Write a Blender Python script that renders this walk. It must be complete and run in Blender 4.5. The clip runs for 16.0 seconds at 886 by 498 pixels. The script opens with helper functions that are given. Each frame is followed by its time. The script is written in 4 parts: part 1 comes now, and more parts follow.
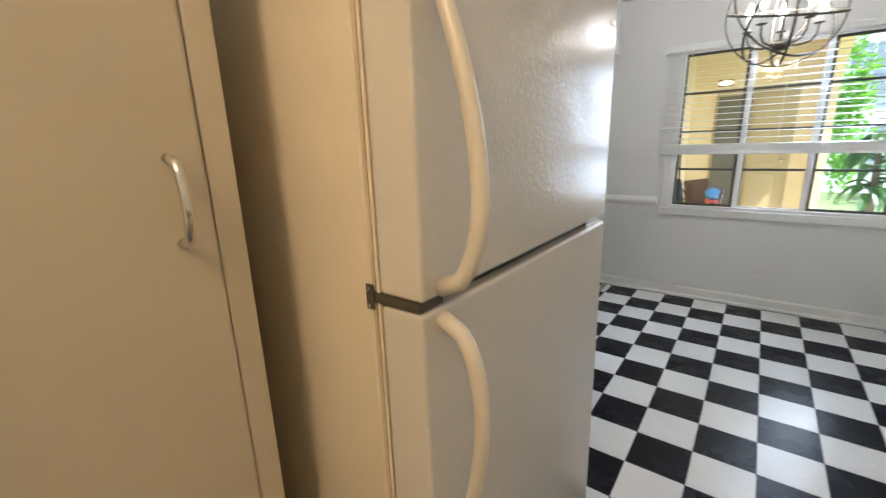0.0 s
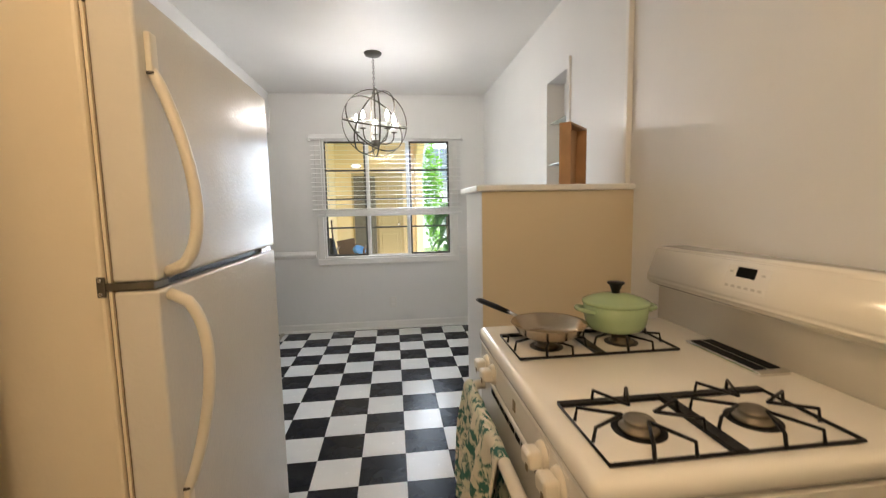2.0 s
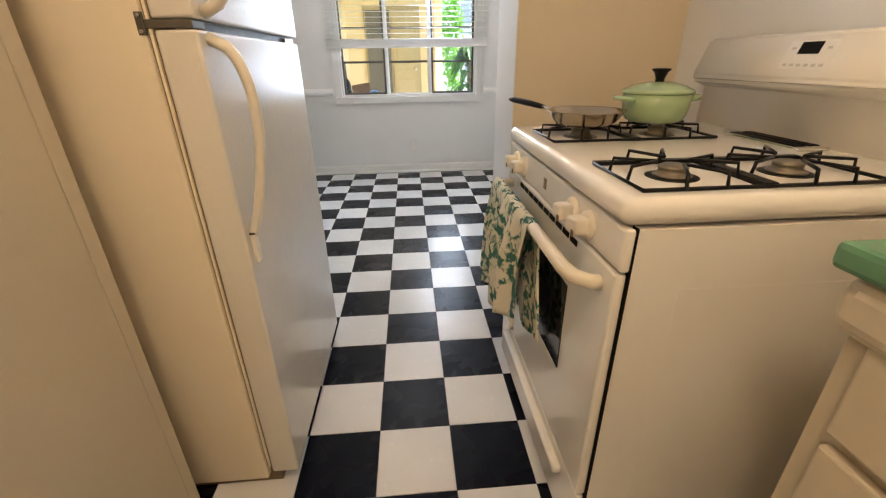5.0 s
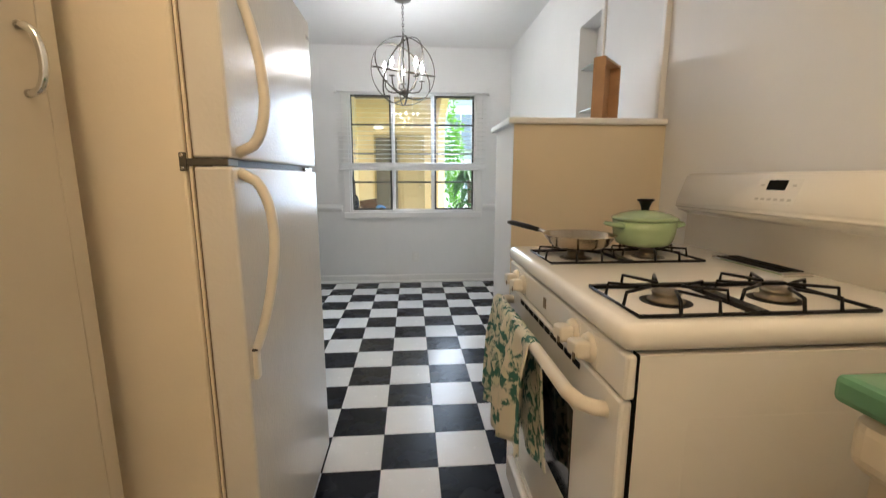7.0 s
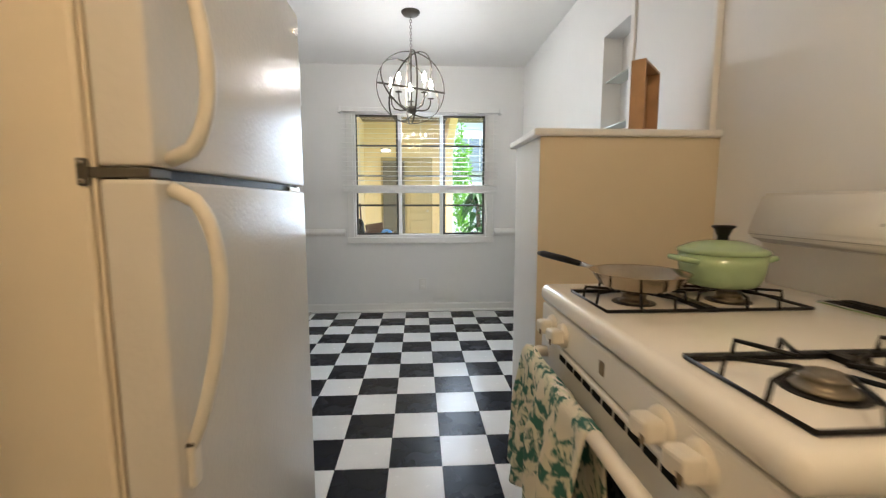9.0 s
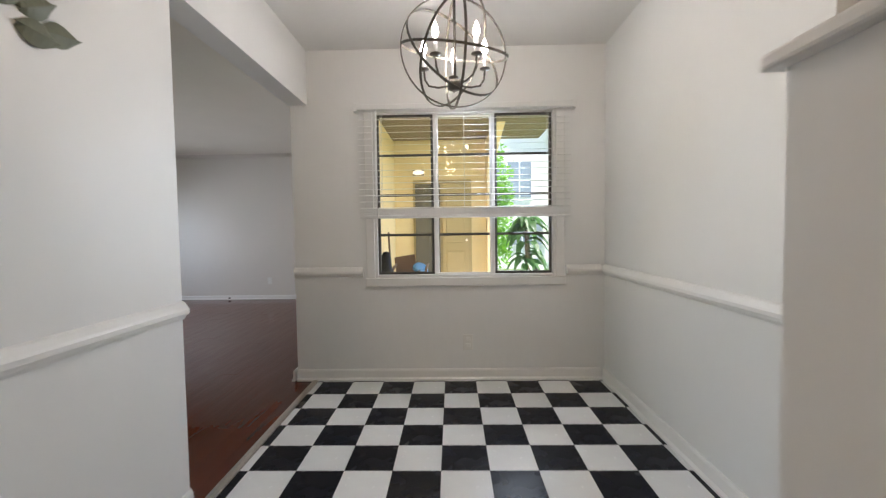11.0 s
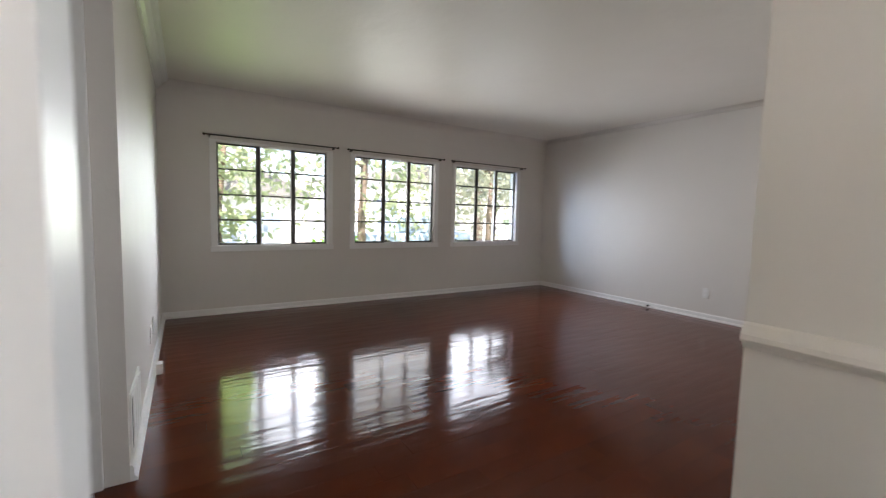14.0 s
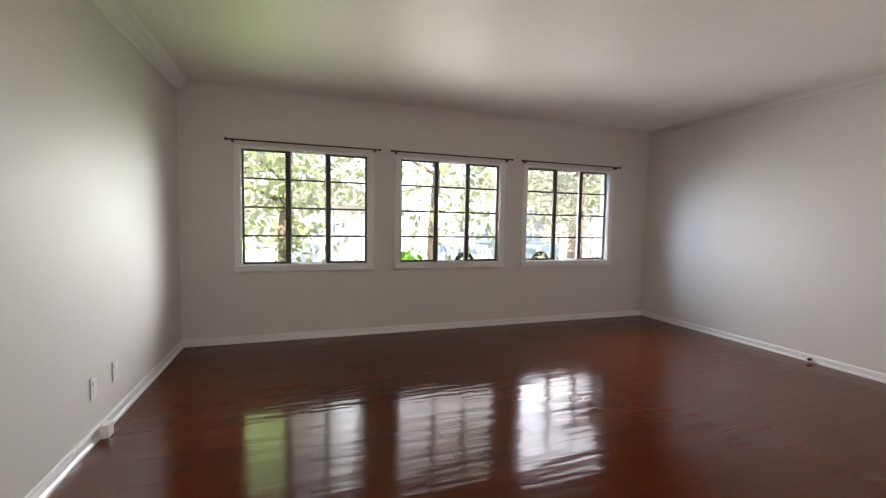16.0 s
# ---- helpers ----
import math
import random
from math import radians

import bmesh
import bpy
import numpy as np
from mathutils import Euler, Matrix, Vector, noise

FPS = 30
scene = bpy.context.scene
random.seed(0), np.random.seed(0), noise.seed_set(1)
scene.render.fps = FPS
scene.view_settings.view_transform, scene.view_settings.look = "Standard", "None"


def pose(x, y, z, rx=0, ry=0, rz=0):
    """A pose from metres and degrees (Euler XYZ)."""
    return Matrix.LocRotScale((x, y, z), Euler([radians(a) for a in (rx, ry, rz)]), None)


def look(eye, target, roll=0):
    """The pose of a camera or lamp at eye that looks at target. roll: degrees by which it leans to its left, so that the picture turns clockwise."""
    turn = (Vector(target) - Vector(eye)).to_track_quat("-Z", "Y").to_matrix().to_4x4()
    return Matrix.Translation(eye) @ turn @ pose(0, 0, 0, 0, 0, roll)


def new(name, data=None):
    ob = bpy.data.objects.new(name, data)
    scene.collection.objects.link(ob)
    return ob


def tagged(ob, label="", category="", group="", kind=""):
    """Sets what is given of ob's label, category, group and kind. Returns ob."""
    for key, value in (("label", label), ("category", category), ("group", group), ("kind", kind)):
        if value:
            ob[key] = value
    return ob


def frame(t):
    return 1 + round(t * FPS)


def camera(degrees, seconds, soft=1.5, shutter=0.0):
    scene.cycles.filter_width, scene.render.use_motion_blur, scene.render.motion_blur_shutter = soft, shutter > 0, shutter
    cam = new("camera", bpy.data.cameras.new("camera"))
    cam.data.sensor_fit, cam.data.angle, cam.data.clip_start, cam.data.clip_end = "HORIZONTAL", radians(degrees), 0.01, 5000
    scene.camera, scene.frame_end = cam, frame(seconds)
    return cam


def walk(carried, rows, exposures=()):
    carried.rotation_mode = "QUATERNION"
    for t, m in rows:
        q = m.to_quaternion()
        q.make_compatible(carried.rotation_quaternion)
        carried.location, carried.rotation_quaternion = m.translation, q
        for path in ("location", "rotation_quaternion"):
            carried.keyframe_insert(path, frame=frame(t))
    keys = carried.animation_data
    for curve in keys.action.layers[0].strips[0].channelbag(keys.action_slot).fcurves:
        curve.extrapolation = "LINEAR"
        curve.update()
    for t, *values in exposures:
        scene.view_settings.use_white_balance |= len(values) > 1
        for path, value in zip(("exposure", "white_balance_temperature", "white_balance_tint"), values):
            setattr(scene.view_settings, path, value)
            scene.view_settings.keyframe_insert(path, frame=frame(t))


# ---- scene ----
cam = camera(94.0, 16.0, soft=1.2, shutter=0.5)
PATH = [
    (0, (0.087, -0.975, 1.361), (-1.092, 0.563, 0.869), -1.9),
    (0.5, (0.169, -1.121, 1.345), (-0.81, 0.561, 0.885), -1.5),
    (1, (0.185, -1.245, 1.36), (-0.344, 0.654, 1.021), -1.1),
    (1.5, (0.192, -1.348, 1.349), (0.181, 0.635, 1.087), -0.7),
    (2, (0.198, -1.394, 1.296), (0.435, 0.581, 1.092), -1.1),
    (2.5, (0.182, -1.427, 1.193), (0.44, 0.543, 0.962), -1.3),
    (3, (0.169, -1.456, 1.143), (0.392, 0.51, 0.855), -1.3),
    (3.5, (0.14, -1.463, 1.14), (0.316, 0.489, 0.741), -0.9),
    (4, (0.14, -1.459, 1.118), (0.285, 0.405, 0.408), -0.7),
    (4.2, (0.141, -1.458, 1.105), (0.277, 0.352, 0.266), -0.9),
    (6.3, (0.138, -1.463, 1.114), (0.272, 0.394, 0.383), -0.4),
    (6.5, (0.137, -1.467, 1.125), (0.278, 0.433, 0.517), -0.2),
    (7, (0.134, -1.476, 1.137), (0.284, 0.489, 0.798), 0.0),
    (7.5, (0.134, -1.476, 1.138), (0.286, 0.504, 0.902), 0.0),
    (8, (0.134, -1.466, 1.141), (0.285, 0.516, 0.92), 0.0),
    (8.5, (0.13, -1.386, 1.145), (0.269, 0.596, 0.922), -0.0),
    (9, (0.133, -1.2, 1.129), (0.251, 0.783, 0.902), -0.0),
    (9.2, (0.134, -1.097, 1.123), (0.246, 0.887, 0.902), -0.2),
    (11.3, (0.059, 0.128, 1.126), (-0.022, 2.124, 1.04), 0.0),
    (11.5, (0.056, 0.252, 1.136), (-0.06, 2.245, 1.022), 0.8),
    (12, (-0.027, 0.582, 1.155), (-0.483, 2.526, 1.039), 2.2),
    (12.5, (-0.097, 0.924, 1.151), (-1.094, 2.655, 1.066), 1.9),
    (13, (-0.244, 1.222, 1.153), (-1.693, 2.595, 1.036), 2.2),
    (13.5, (-0.438, 1.499, 1.157), (-2.014, 2.720, 1.008), 2.0),
    (14, (-0.589, 1.646, 1.138), (-2.279, 2.704, 0.979), 1.4),
    (14.5, (-0.736, 1.928, 1.134), (-2.520, 2.819, 0.980), 1.4),
    (15, (-1.015, 2.101, 1.172), (-2.821, 2.943, 0.997), 1.6),
    (15.5, (-1.194, 2.261, 1.189), (-3.036, 3.024, 1.032), 1.5),
    (16, (-1.335, 2.48, 1.194), (-3.222, 3.131, 1.068), 1.0),
]
EXPOSURES = [
    (0.0, 2.0, 5850, 12),
    (1.0, 1.95, 6250, 13.5),
    (3.3, 1.95, 6300, 14),
    (4.0, 2.15, 6350, 16),
    (6.5, 2.33, 5600, 13),
    (7.0, 2.03, 5850, 12),
    (9.2, 1.98, 6000, 12),
    (11.3, 1.72, 6400, 16),
    (12.5, 1.69, 6300, 16),
    (13.0, 1.76, 6350, 15),
    (13.5, 1.9, 6350, 17),
    (14.0, 1.97, 6500, 17),
    (14.5, 2.02, 6600, 17),
    (16.0, 2.05, 6900, 19),
]
walk(cam, [(t, look(eye, target, roll)) for t, eye, target, roll in PATH], EXPOSURES)

# ---- light ----
world = bpy.data.worlds.new("world")
scene.world = world
world.use_nodes = True
wn = world.node_tree.nodes
sky = wn.new("ShaderNodeTexSky")
sky.sky_type, sky.sun_disc = "NISHITA", False
sky.sun_elevation, sky.sun_rotation = radians(58), radians(105)
world.node_tree.links.new(sky.outputs[0], wn["Background"].inputs[0])
wn["Background"].inputs[1].default_value = 0.15
sun_data = bpy.data.lights.new("sun", "SUN")
sun_data.energy, sun_data.angle, sun_data.color = 5.0, radians(0.5), (1.0, 0.95, 0.86)
sun = new("sun", sun_data)
SUN_FROM = Vector((math.sin(radians(105)) * math.cos(radians(58)), math.cos(radians(105)) * math.cos(radians(58)), math.sin(radians(58))))
sun.matrix_world = look(SUN_FROM * 30, (0, 0, 0))


def area(name, eye, target, sx, sy, power, color, spread=180):
    d = bpy.data.lights.new(name, "AREA")
    d.shape, d.size, d.size_y, d.energy, d.color = "RECTANGLE", sx, sy, power, color
    d.spread = radians(spread)
    ob = new(name, d)
    ob.matrix_world = look(eye, target)
    return ob


WINDOW_Y = [(1.944, 3.145), (3.492, 4.674), (5.027, 6.215)]
# sky seen through the foliage before each casement; the first one looks on a green bush
for y, wide, power, tone in (
    (2.13, 0.36, 0.62, (0.62, 1.0, 0.28)),
    (2.73, 0.76, 0.80, (0.96, 1.0, 0.88)),
    (4.083, 1.14, 3.5, (0.95, 0.98, 0.96)),
    (5.621, 1.14, 8.6, (0.84, 0.92, 1.0)),
):
    area("window_sky_light", (-5.80, y, 1.315), (-3.0, y, 1.9 if y < 5 else 0.7), wide, 1.07, power, tone, 104)
# added lamps outside the end windows, aimed to brighten the north and south walls
area("window_sky_light", (-6.32, 5.34, 1.60), (-4.95, 6.83, 0.9), 0.4, 0.9, 0.7, (0.50, 0.72, 1.0), 50)
area("window_sky_light", (-6.15, 2.70, 1.40), (-4.05, 1.43, 0.62), 0.8, 1.0, 2.6, (0.84, 0.92, 1.0), 58)
# the dining window: open sky past the arch on one side, the shaded yellow porch on the other
area("window_sky_light", (0.47, 3.13, 1.39), (-0.90, 1.2, 0.55), 0.44, 1.18, 3.9, (0.76, 0.88, 1.0), 140)
area("window_sky_light", (-0.13, 3.13, 1.39), (-0.13, 0, 1.05), 0.74, 1.18, 0.5, (1.0, 0.90, 0.70), 165)


def bulb(name, at, power, color, radius):
    d = bpy.data.lights.new(name, "POINT")
    d.energy, d.color, d.shadow_soft_size = power, color, radius
    ob = new(name, d)
    ob.location = at
    return ob


CH = Vector((0.088, 1.87, 1.937))
for k in range(5):
    a = radians(72 * k + 20)
    bulb("candle_light", CH + Vector((0.150 * math.cos(a), 0.150 * math.sin(a), 0.035)), 0.115, (0.96, 0.97, 1.0), 0.012)
bulb("kitchen_light", (0.05, -1.70, 2.30), 7.2, (1.0, 0.71, 0.41), 0.13)


# ---- materials ----
def mat(name, color, rough=0.5, metal=0.0, vary=0.06, scale=6.0, bump=0.0, bump_scale=60.0, coat=0.0, rand=0.0, spec=0.5, broad=0.0, stretch=(1, 1, 1)):
    m = bpy.data.materials.new(name)
    m.use_nodes = True
    nt = m.node_tree
    n, l = nt.nodes, nt.links
    p = n["Principled BSDF"]
    p.inputs["Roughness"].default_value = rough
    p.inputs["Metallic"].default_value = metal
    p.inputs["Specular IOR Level"].default_value = spec
    if coat:
        p.inputs["Coat Weight"].default_value, p.inputs["Coat Roughness"].default_value = coat, 0.08
    tc = n.new("ShaderNodeTexCoord")
    nz = n.new("ShaderNodeTexNoise")
    nz.inputs["Scale"].default_value, nz.inputs["Detail"].default_value = scale, 6
    l.new(tc.outputs["Object"], nz.inputs["Vector"])
    mix = n.new("ShaderNodeMix")
    mix.data_type = "RGBA"
    mix.inputs[6].default_value = (*[c * (1 - vary) for c in color], 1)
    mix.inputs[7].default_value = (*[min(1, c * (1 + vary)) for c in color], 1)
    l.new(nz.outputs[0], mix.inputs[0])
    out = mix.outputs[2]
    if rand:
        oi = n.new("ShaderNodeObjectInfo")
        hsv = n.new("ShaderNodeHueSaturation")
        mr = n.new("ShaderNodeMapRange")
        mr.inputs[3].default_value, mr.inputs[4].default_value = 1 - rand, 1 + rand
        l.new(oi.outputs["Random"], mr.inputs[0])
        l.new(mr.outputs[0], hsv.inputs["Value"])
        l.new(out, hsv.inputs["Color"])
        out = hsv.outputs[0]
    l.new(out, p.inputs["Base Color"])
    rr = n.new("ShaderNodeMapRange")
    rr.inputs[3].default_value, rr.inputs[4].default_value = max(0.02, rough * 0.85), min(1, rough * 1.15)
    n2 = n.new("ShaderNodeTexNoise")
    n2.inputs["Scale"].default_value = scale * 3
    l.new(tc.outputs["Object"], n2.inputs["Vector"])
    l.new(n2.outputs[0], rr.inputs[0])
    l.new(rr.outputs[0], p.inputs["Roughness"])
    if bump:
        b = n.new("ShaderNodeBump")
        b.inputs["Strength"].default_value, b.inputs["Distance"].default_value = bump, 0.004
        n3 = n.new("ShaderNodeTexNoise")
        n3.inputs["Scale"].default_value, n3.inputs["Detail"].default_value = bump_scale, 4
        l.new(tc.outputs["Object"], n3.inputs["Vector"])
        l.new(n3.outputs[0], b.inputs["Height"])
        l.new(b.outputs[0], p.inputs["Normal"])
    if broad:
        mp = n.new("ShaderNodeMapping")
        mp.inputs["Scale"].default_value = stretch
        n4 = n.new("ShaderNodeTexNoise")
        n4.inputs["Scale"].default_value, n4.inputs["Detail"].default_value = 5.0, 2
        b4 = n.new("ShaderNodeBump")
        b4.inputs["Strength"].default_value, b4.inputs["Distance"].default_value = broad, 0.02
        l.new(tc.outputs["Object"], mp.inputs["Vector"])
        l.new(mp.outputs[0], n4.inputs["Vector"])
        l.new(n4.outputs[0], b4.inputs["Height"])
        if bump:
            l.new(b.outputs[0], b4.inputs["Normal"])
        l.new(b4.outputs[0], p.inputs["Normal"])
    return m


def glow(name, color, strength):
    m = bpy.data.materials.new(name)
    m.use_nodes = True
    p = m.node_tree.nodes["Principled BSDF"]
    p.inputs["Base Color"].default_value = (*color, 1)
    p.inputs["Emission Color"].default_value = (*color, 1)
    p.inputs["Emission Strength"].default_value = strength
    return m


def glass(name, color=(1, 1, 1), rough=0.0):
    m = bpy.data.materials.new(name)
    m.use_nodes = True
    n, l = m.node_tree.nodes, m.node_tree.links
    n.remove(n["Principled BSDF"])
    tr, gl, mx, fr = n.new("ShaderNodeBsdfTransparent"), n.new("ShaderNodeBsdfGlossy"), n.new("ShaderNodeMixShader"), n.new("ShaderNodeFresnel")
    tr.inputs[0].default_value = (*color, 1)
    gl.inputs["Roughness"].default_value = rough
    fr.inputs[0].default_value = 1.45
    l.new(fr.outputs[0], mx.inputs[0])
    l.new(tr.outputs[0], mx.inputs[1])
    l.new(gl.outputs[0], mx.inputs[2])
    l.new(mx.outputs[0], n["Material Output"].inputs[0])
    return m


M_WALL = mat("white_wall_paint", (0.79, 0.79, 0.78), 0.42, vary=0.03, scale=3, bump=0.09, bump_scale=45, broad=0.16, stretch=(1, 1, 0.6))
M_LRWALL = mat("living_room_paint", (0.71, 0.675, 0.63), 0.58, vary=0.03, scale=2, bump=0.2, bump_scale=40, broad=0.16, stretch=(1, 1, 0.6))
M_CEIL = mat("ceiling_paint", (0.80, 0.79, 0.77), 0.5, vary=0.03, scale=2.5, bump=0.25, bump_scale=30, broad=0.16)
# warm light bounced up from the ground is put into this ceiling colour
M_CEILBOUNCE = mat("living_ceiling_paint_warm_bounce", (0.80, 0.765, 0.70), 0.5, vary=0.04, scale=1.6, bump=0.25, bump_scale=30, broad=0.3)
M_TRIM = mat("white_gloss_trim", (0.82, 0.81, 0.79), 0.3, vary=0.03, scale=8, bump=0.15, bump_scale=70)
M_TILEB = mat("black_vinyl_tile", (0.006, 0.007, 0.012), 0.27, vary=0.25, scale=3, rand=0.2, spec=0.14)
M_TILEW = mat("white_vinyl_tile", (0.80, 0.80, 0.79), 0.26, vary=0.05, scale=10, bump=0.06, bump_scale=25, rand=0.03)
M_GROUT = mat("floor_underlay", (0.10, 0.10, 0.10), 0.7)
M_CREAM = mat("cream_enamel", (0.86, 0.83, 0.76), 0.2, vary=0.03, scale=7, coat=0.4)
M_CABINET = mat("cream_cabinet_paint", (0.62, 0.55, 0.42), 0.42, vary=0.04, scale=4, bump=0.12, bump_scale=50)
M_FRIDGE = mat("fridge_textured_enamel", (0.74, 0.70, 0.62), 0.19, vary=0.02, scale=5, bump=0.22, bump_scale=110, broad=0.12, stretch=(1, 1, 1))
M_FRIDGESIDE = mat("fridge_side_enamel", (0.84, 0.74, 0.56), 0.35, vary=0.03, scale=5, bump=0.1, bump_scale=120)
M_HANDLE = mat("cream_plastic", (0.78, 0.72, 0.60), 0.30, vary=0.03, scale=12)
M_GASKET = mat("grey_rubber_gasket", (0.20, 0.15, 0.085), 0.6, vary=0.1)
M_BLACK = mat("black_iron_enamel", (0.007, 0.006, 0.005), 0.34, vary=0.2, scale=30, bump=0.2, bump_scale=120, spec=0.22)
# near-black for dark parts; also painted-in shade of slots, seams and gaps
M_DARK = mat("black_paint_and_void_shade", (0.008, 0.008, 0.007), 0.7, spec=0.1)
M_OVENGLASS = mat("dark_oven_glass", (0.012, 0.014, 0.011), 0.08, vary=0.1, spec=0.5)
M_PAN = mat("heat_stained_steel", (0.47, 0.38, 0.27), 0.22, 1.0, vary=0.25, scale=16)
M_STEEL = mat("brushed_steel", (0.62, 0.58, 0.52), 0.24, 1.0, vary=0.08, scale=20)
M_CHROME = mat("chrome", (0.75, 0.74, 0.72), 0.12, 1.0, vary=0.04)
M_BRASS = mat("burner_brass", (0.24, 0.205, 0.15), 0.45, 0.8, vary=0.25, scale=30)
M_GREENPOT = mat("green_enamel", (0.34, 0.46, 0.25), 0.16, vary=0.05, scale=5, coat=0.5)
M_GREENTILE = mat("green_glazed_tile", (0.12, 0.275, 0.15), 0.16, vary=0.12, scale=9, rand=0.12)
M_WOOD = mat("oak_wood", (0.46, 0.27, 0.13), 0.5, vary=0.25, scale=14, bump=0.2)
M_BRONZE = mat("weathered_bronze", (0.085, 0.075, 0.06), 0.42, 0.7, vary=0.3, scale=40)
M_FRAME = mat("grey_window_steel", (0.085, 0.08, 0.07), 0.5, vary=0.2, scale=20)
M_BLIND = mat("white_vinyl_blind", (0.78, 0.78, 0.77), 0.4, vary=0.03)
M_GLASS = glass("window_glass")
M_SHELFGLASS = mat("pale_shelf_glass", (0.66, 0.71, 0.67), 0.08, vary=0.03)
M_HALFWALL = mat("cream_half_wall_paint", (0.70, 0.60, 0.43), 0.45, vary=0.03, scale=3, bump=0.1, bump_scale=45)
M_FLAME = glow("lit_bulb", (1.0, 0.93, 0.82), 30)
M_YELLOW = mat("yellow_stucco", (0.90, 0.72, 0.40), 0.8, vary=0.06, scale=3, bump=0.5, bump_scale=40)
M_GRASS = mat("lawn", (0.12, 0.17, 0.06), 0.9, vary=0.4, scale=9, bump=0.6)
M_BARK = mat("bark", (0.20, 0.15, 0.11), 0.9, vary=0.3, scale=12, bump=0.7)
M_OUTLET = mat("outlet_plastic", (0.78, 0.77, 0.74), 0.35, vary=0.02)


def wood_floor():
    m = mat("varnished_redwood_plank", (0.092, 0.0165, 0.004), 0.12, vary=0.35, scale=3, rand=0.10, spec=0.22)
    n, l = m.node_tree.nodes, m.node_tree.links
    p = n["Principled BSDF"]
    tc = n["Texture Coordinate"]
    mp = n.new("ShaderNodeMapping")
    mp.inputs["Scale"].default_value = (9.0, 1.3, 1.0)
    nz = n.new("ShaderNodeTexNoise")
    nz.inputs["Scale"].default_value, nz.inputs["Detail"].default_value = 1.0, 2
    b = n.new("ShaderNodeBump")
    b.inputs["Strength"].default_value, b.inputs["Distance"].default_value = 0.7, 0.006
    l.new(tc.outputs["Object"], mp.inputs["Vector"])
    l.new(mp.outputs[0], nz.inputs["Vector"])
    l.new(nz.outputs[0], b.inputs["Height"])
    l.new(b.outputs[0], p.inputs["Normal"])
    return m


M_FLOOR = wood_floor()


# ---- mesh helpers ----
def box(bm, x0, x1, y0, y1, z0, z1, bevel=0.0, seg=2):
    r = bmesh.ops.create_cube(bm, size=1.0)
    vs = r["verts"]
    for v in vs:
        v.co = Vector((x0 + (v.co.x + 0.5) * (x1 - x0), y0 + (v.co.y + 0.5) * (y1 - y0), z0 + (v.co.z + 0.5) * (z1 - z0)))
    if bevel:
        es = list({e for v in vs for e in v.link_edges})
        bmesh.ops.bevel(bm, geom=es, offset=bevel, segments=seg, profile=0.5, affect="EDGES", clamp_overlap=True)


def tube(bm, pts, r, seg=8, closed=False):
    pts = [Vector(q) for q in pts]
    n = len(pts)
    rings, up = [], None
    for i, q in enumerate(pts):
        a = pts[(i - 1) % n] if (closed or i) else q
        b = pts[(i + 1) % n] if (closed or i < n - 1) else q
        d = (b - a).normalized()
        if up is None:
            up = d.orthogonal().normalized()
        up = (up - d * up.dot(d)).normalized()
        s = d.cross(up)
        rad = r[i] if isinstance(r, (list, tuple)) else r
        rings.append([bm.verts.new(q + rad * (math.cos(2 * math.pi * k / seg) * up + math.sin(2 * math.pi * k / seg) * s)) for k in range(seg)])
    for i in range(n if closed else n - 1):
        A, B = rings[i], rings[(i + 1) % n]
        for k in range(seg):
            f = bm.faces.new((A[k], A[(k + 1) % seg], B[(k + 1) % seg], B[k]))
            f.smooth = True
    if not closed:
        bm.faces.new(rings[0][::-1])
        bm.faces.new(rings[-1])


def lathe(bm, at, prof, seg=32):
    at = Vector(at)
    rings = []
    for r, z in prof:
        rings.append([bm.verts.new(at + Vector((max(r, 1e-4) * math.cos(2 * math.pi * k / seg), max(r, 1e-4) * math.sin(2 * math.pi * k / seg), z))) for k in range(seg)])
    for A, B in zip(rings, rings[1:]):
        for k in range(seg):
            f = bm.faces.new((A[k], A[(k + 1) % seg], B[(k + 1) % seg], B[k]))
            f.smooth = True
    bm.faces.new(rings[0][::-1])
    bm.faces.new(rings[-1])


def extrude_profile(bm, prof, axis, a, b):
    """A closed profile of (u, z) swept along x or y from a to b; u is the other level axis."""
    def at(u, z, s):
        return (s, u, z) if axis == "x" else (u, s, z)
    A = [bm.verts.new(at(u, z, a)) for u, z in prof]
    B = [bm.verts.new(at(u, z, b)) for u, z in prof]
    k = len(prof)
    for i in range(k):
        bm.faces.new((A[i], A[(i + 1) % k], B[(i + 1) % k], B[i]))
    bm.faces.new(A[::-1])
    bm.faces.new(B)


def to_mesh(name, bm, material):
    bmesh.ops.recalc_face_normals(bm, faces=bm.faces)
    me = bpy.data.meshes.new(name)
    bm.to_mesh(me)
    bm.free()
    for one in material if isinstance(material, list) else [material]:
        me.materials.append(one)
    return me


def part(name, bm, material, parent=None, label="", kind=""):
    ob = new(name, to_mesh(name, bm, material))
    if parent is not None:
        ob.parent = parent
        ob.matrix_parent_inverse = Matrix.Translation(-Vector(parent.get("base", (0, 0, 0))))
    return tagged(ob, label, kind=kind)


def thing(name, base, label, category, group=""):
    ob = new(name)
    ob.location = base
    ob["base"] = base
    ob.empty_display_size = 0.05
    return tagged(ob, label, category, group)


def bx(*a, **k):
    bm = bmesh.new()
    box(bm, *a, **k)
    return bm


def structure(name, bm, material, label, category):
    return tagged(new(name, to_mesh(name, bm, material)), label, category, kind="structure")


# ---- structure ----
CZ = 2.45
WX0, WX1, WZ0, WZ1 = -0.51, 0.83, 0.775, 2.005


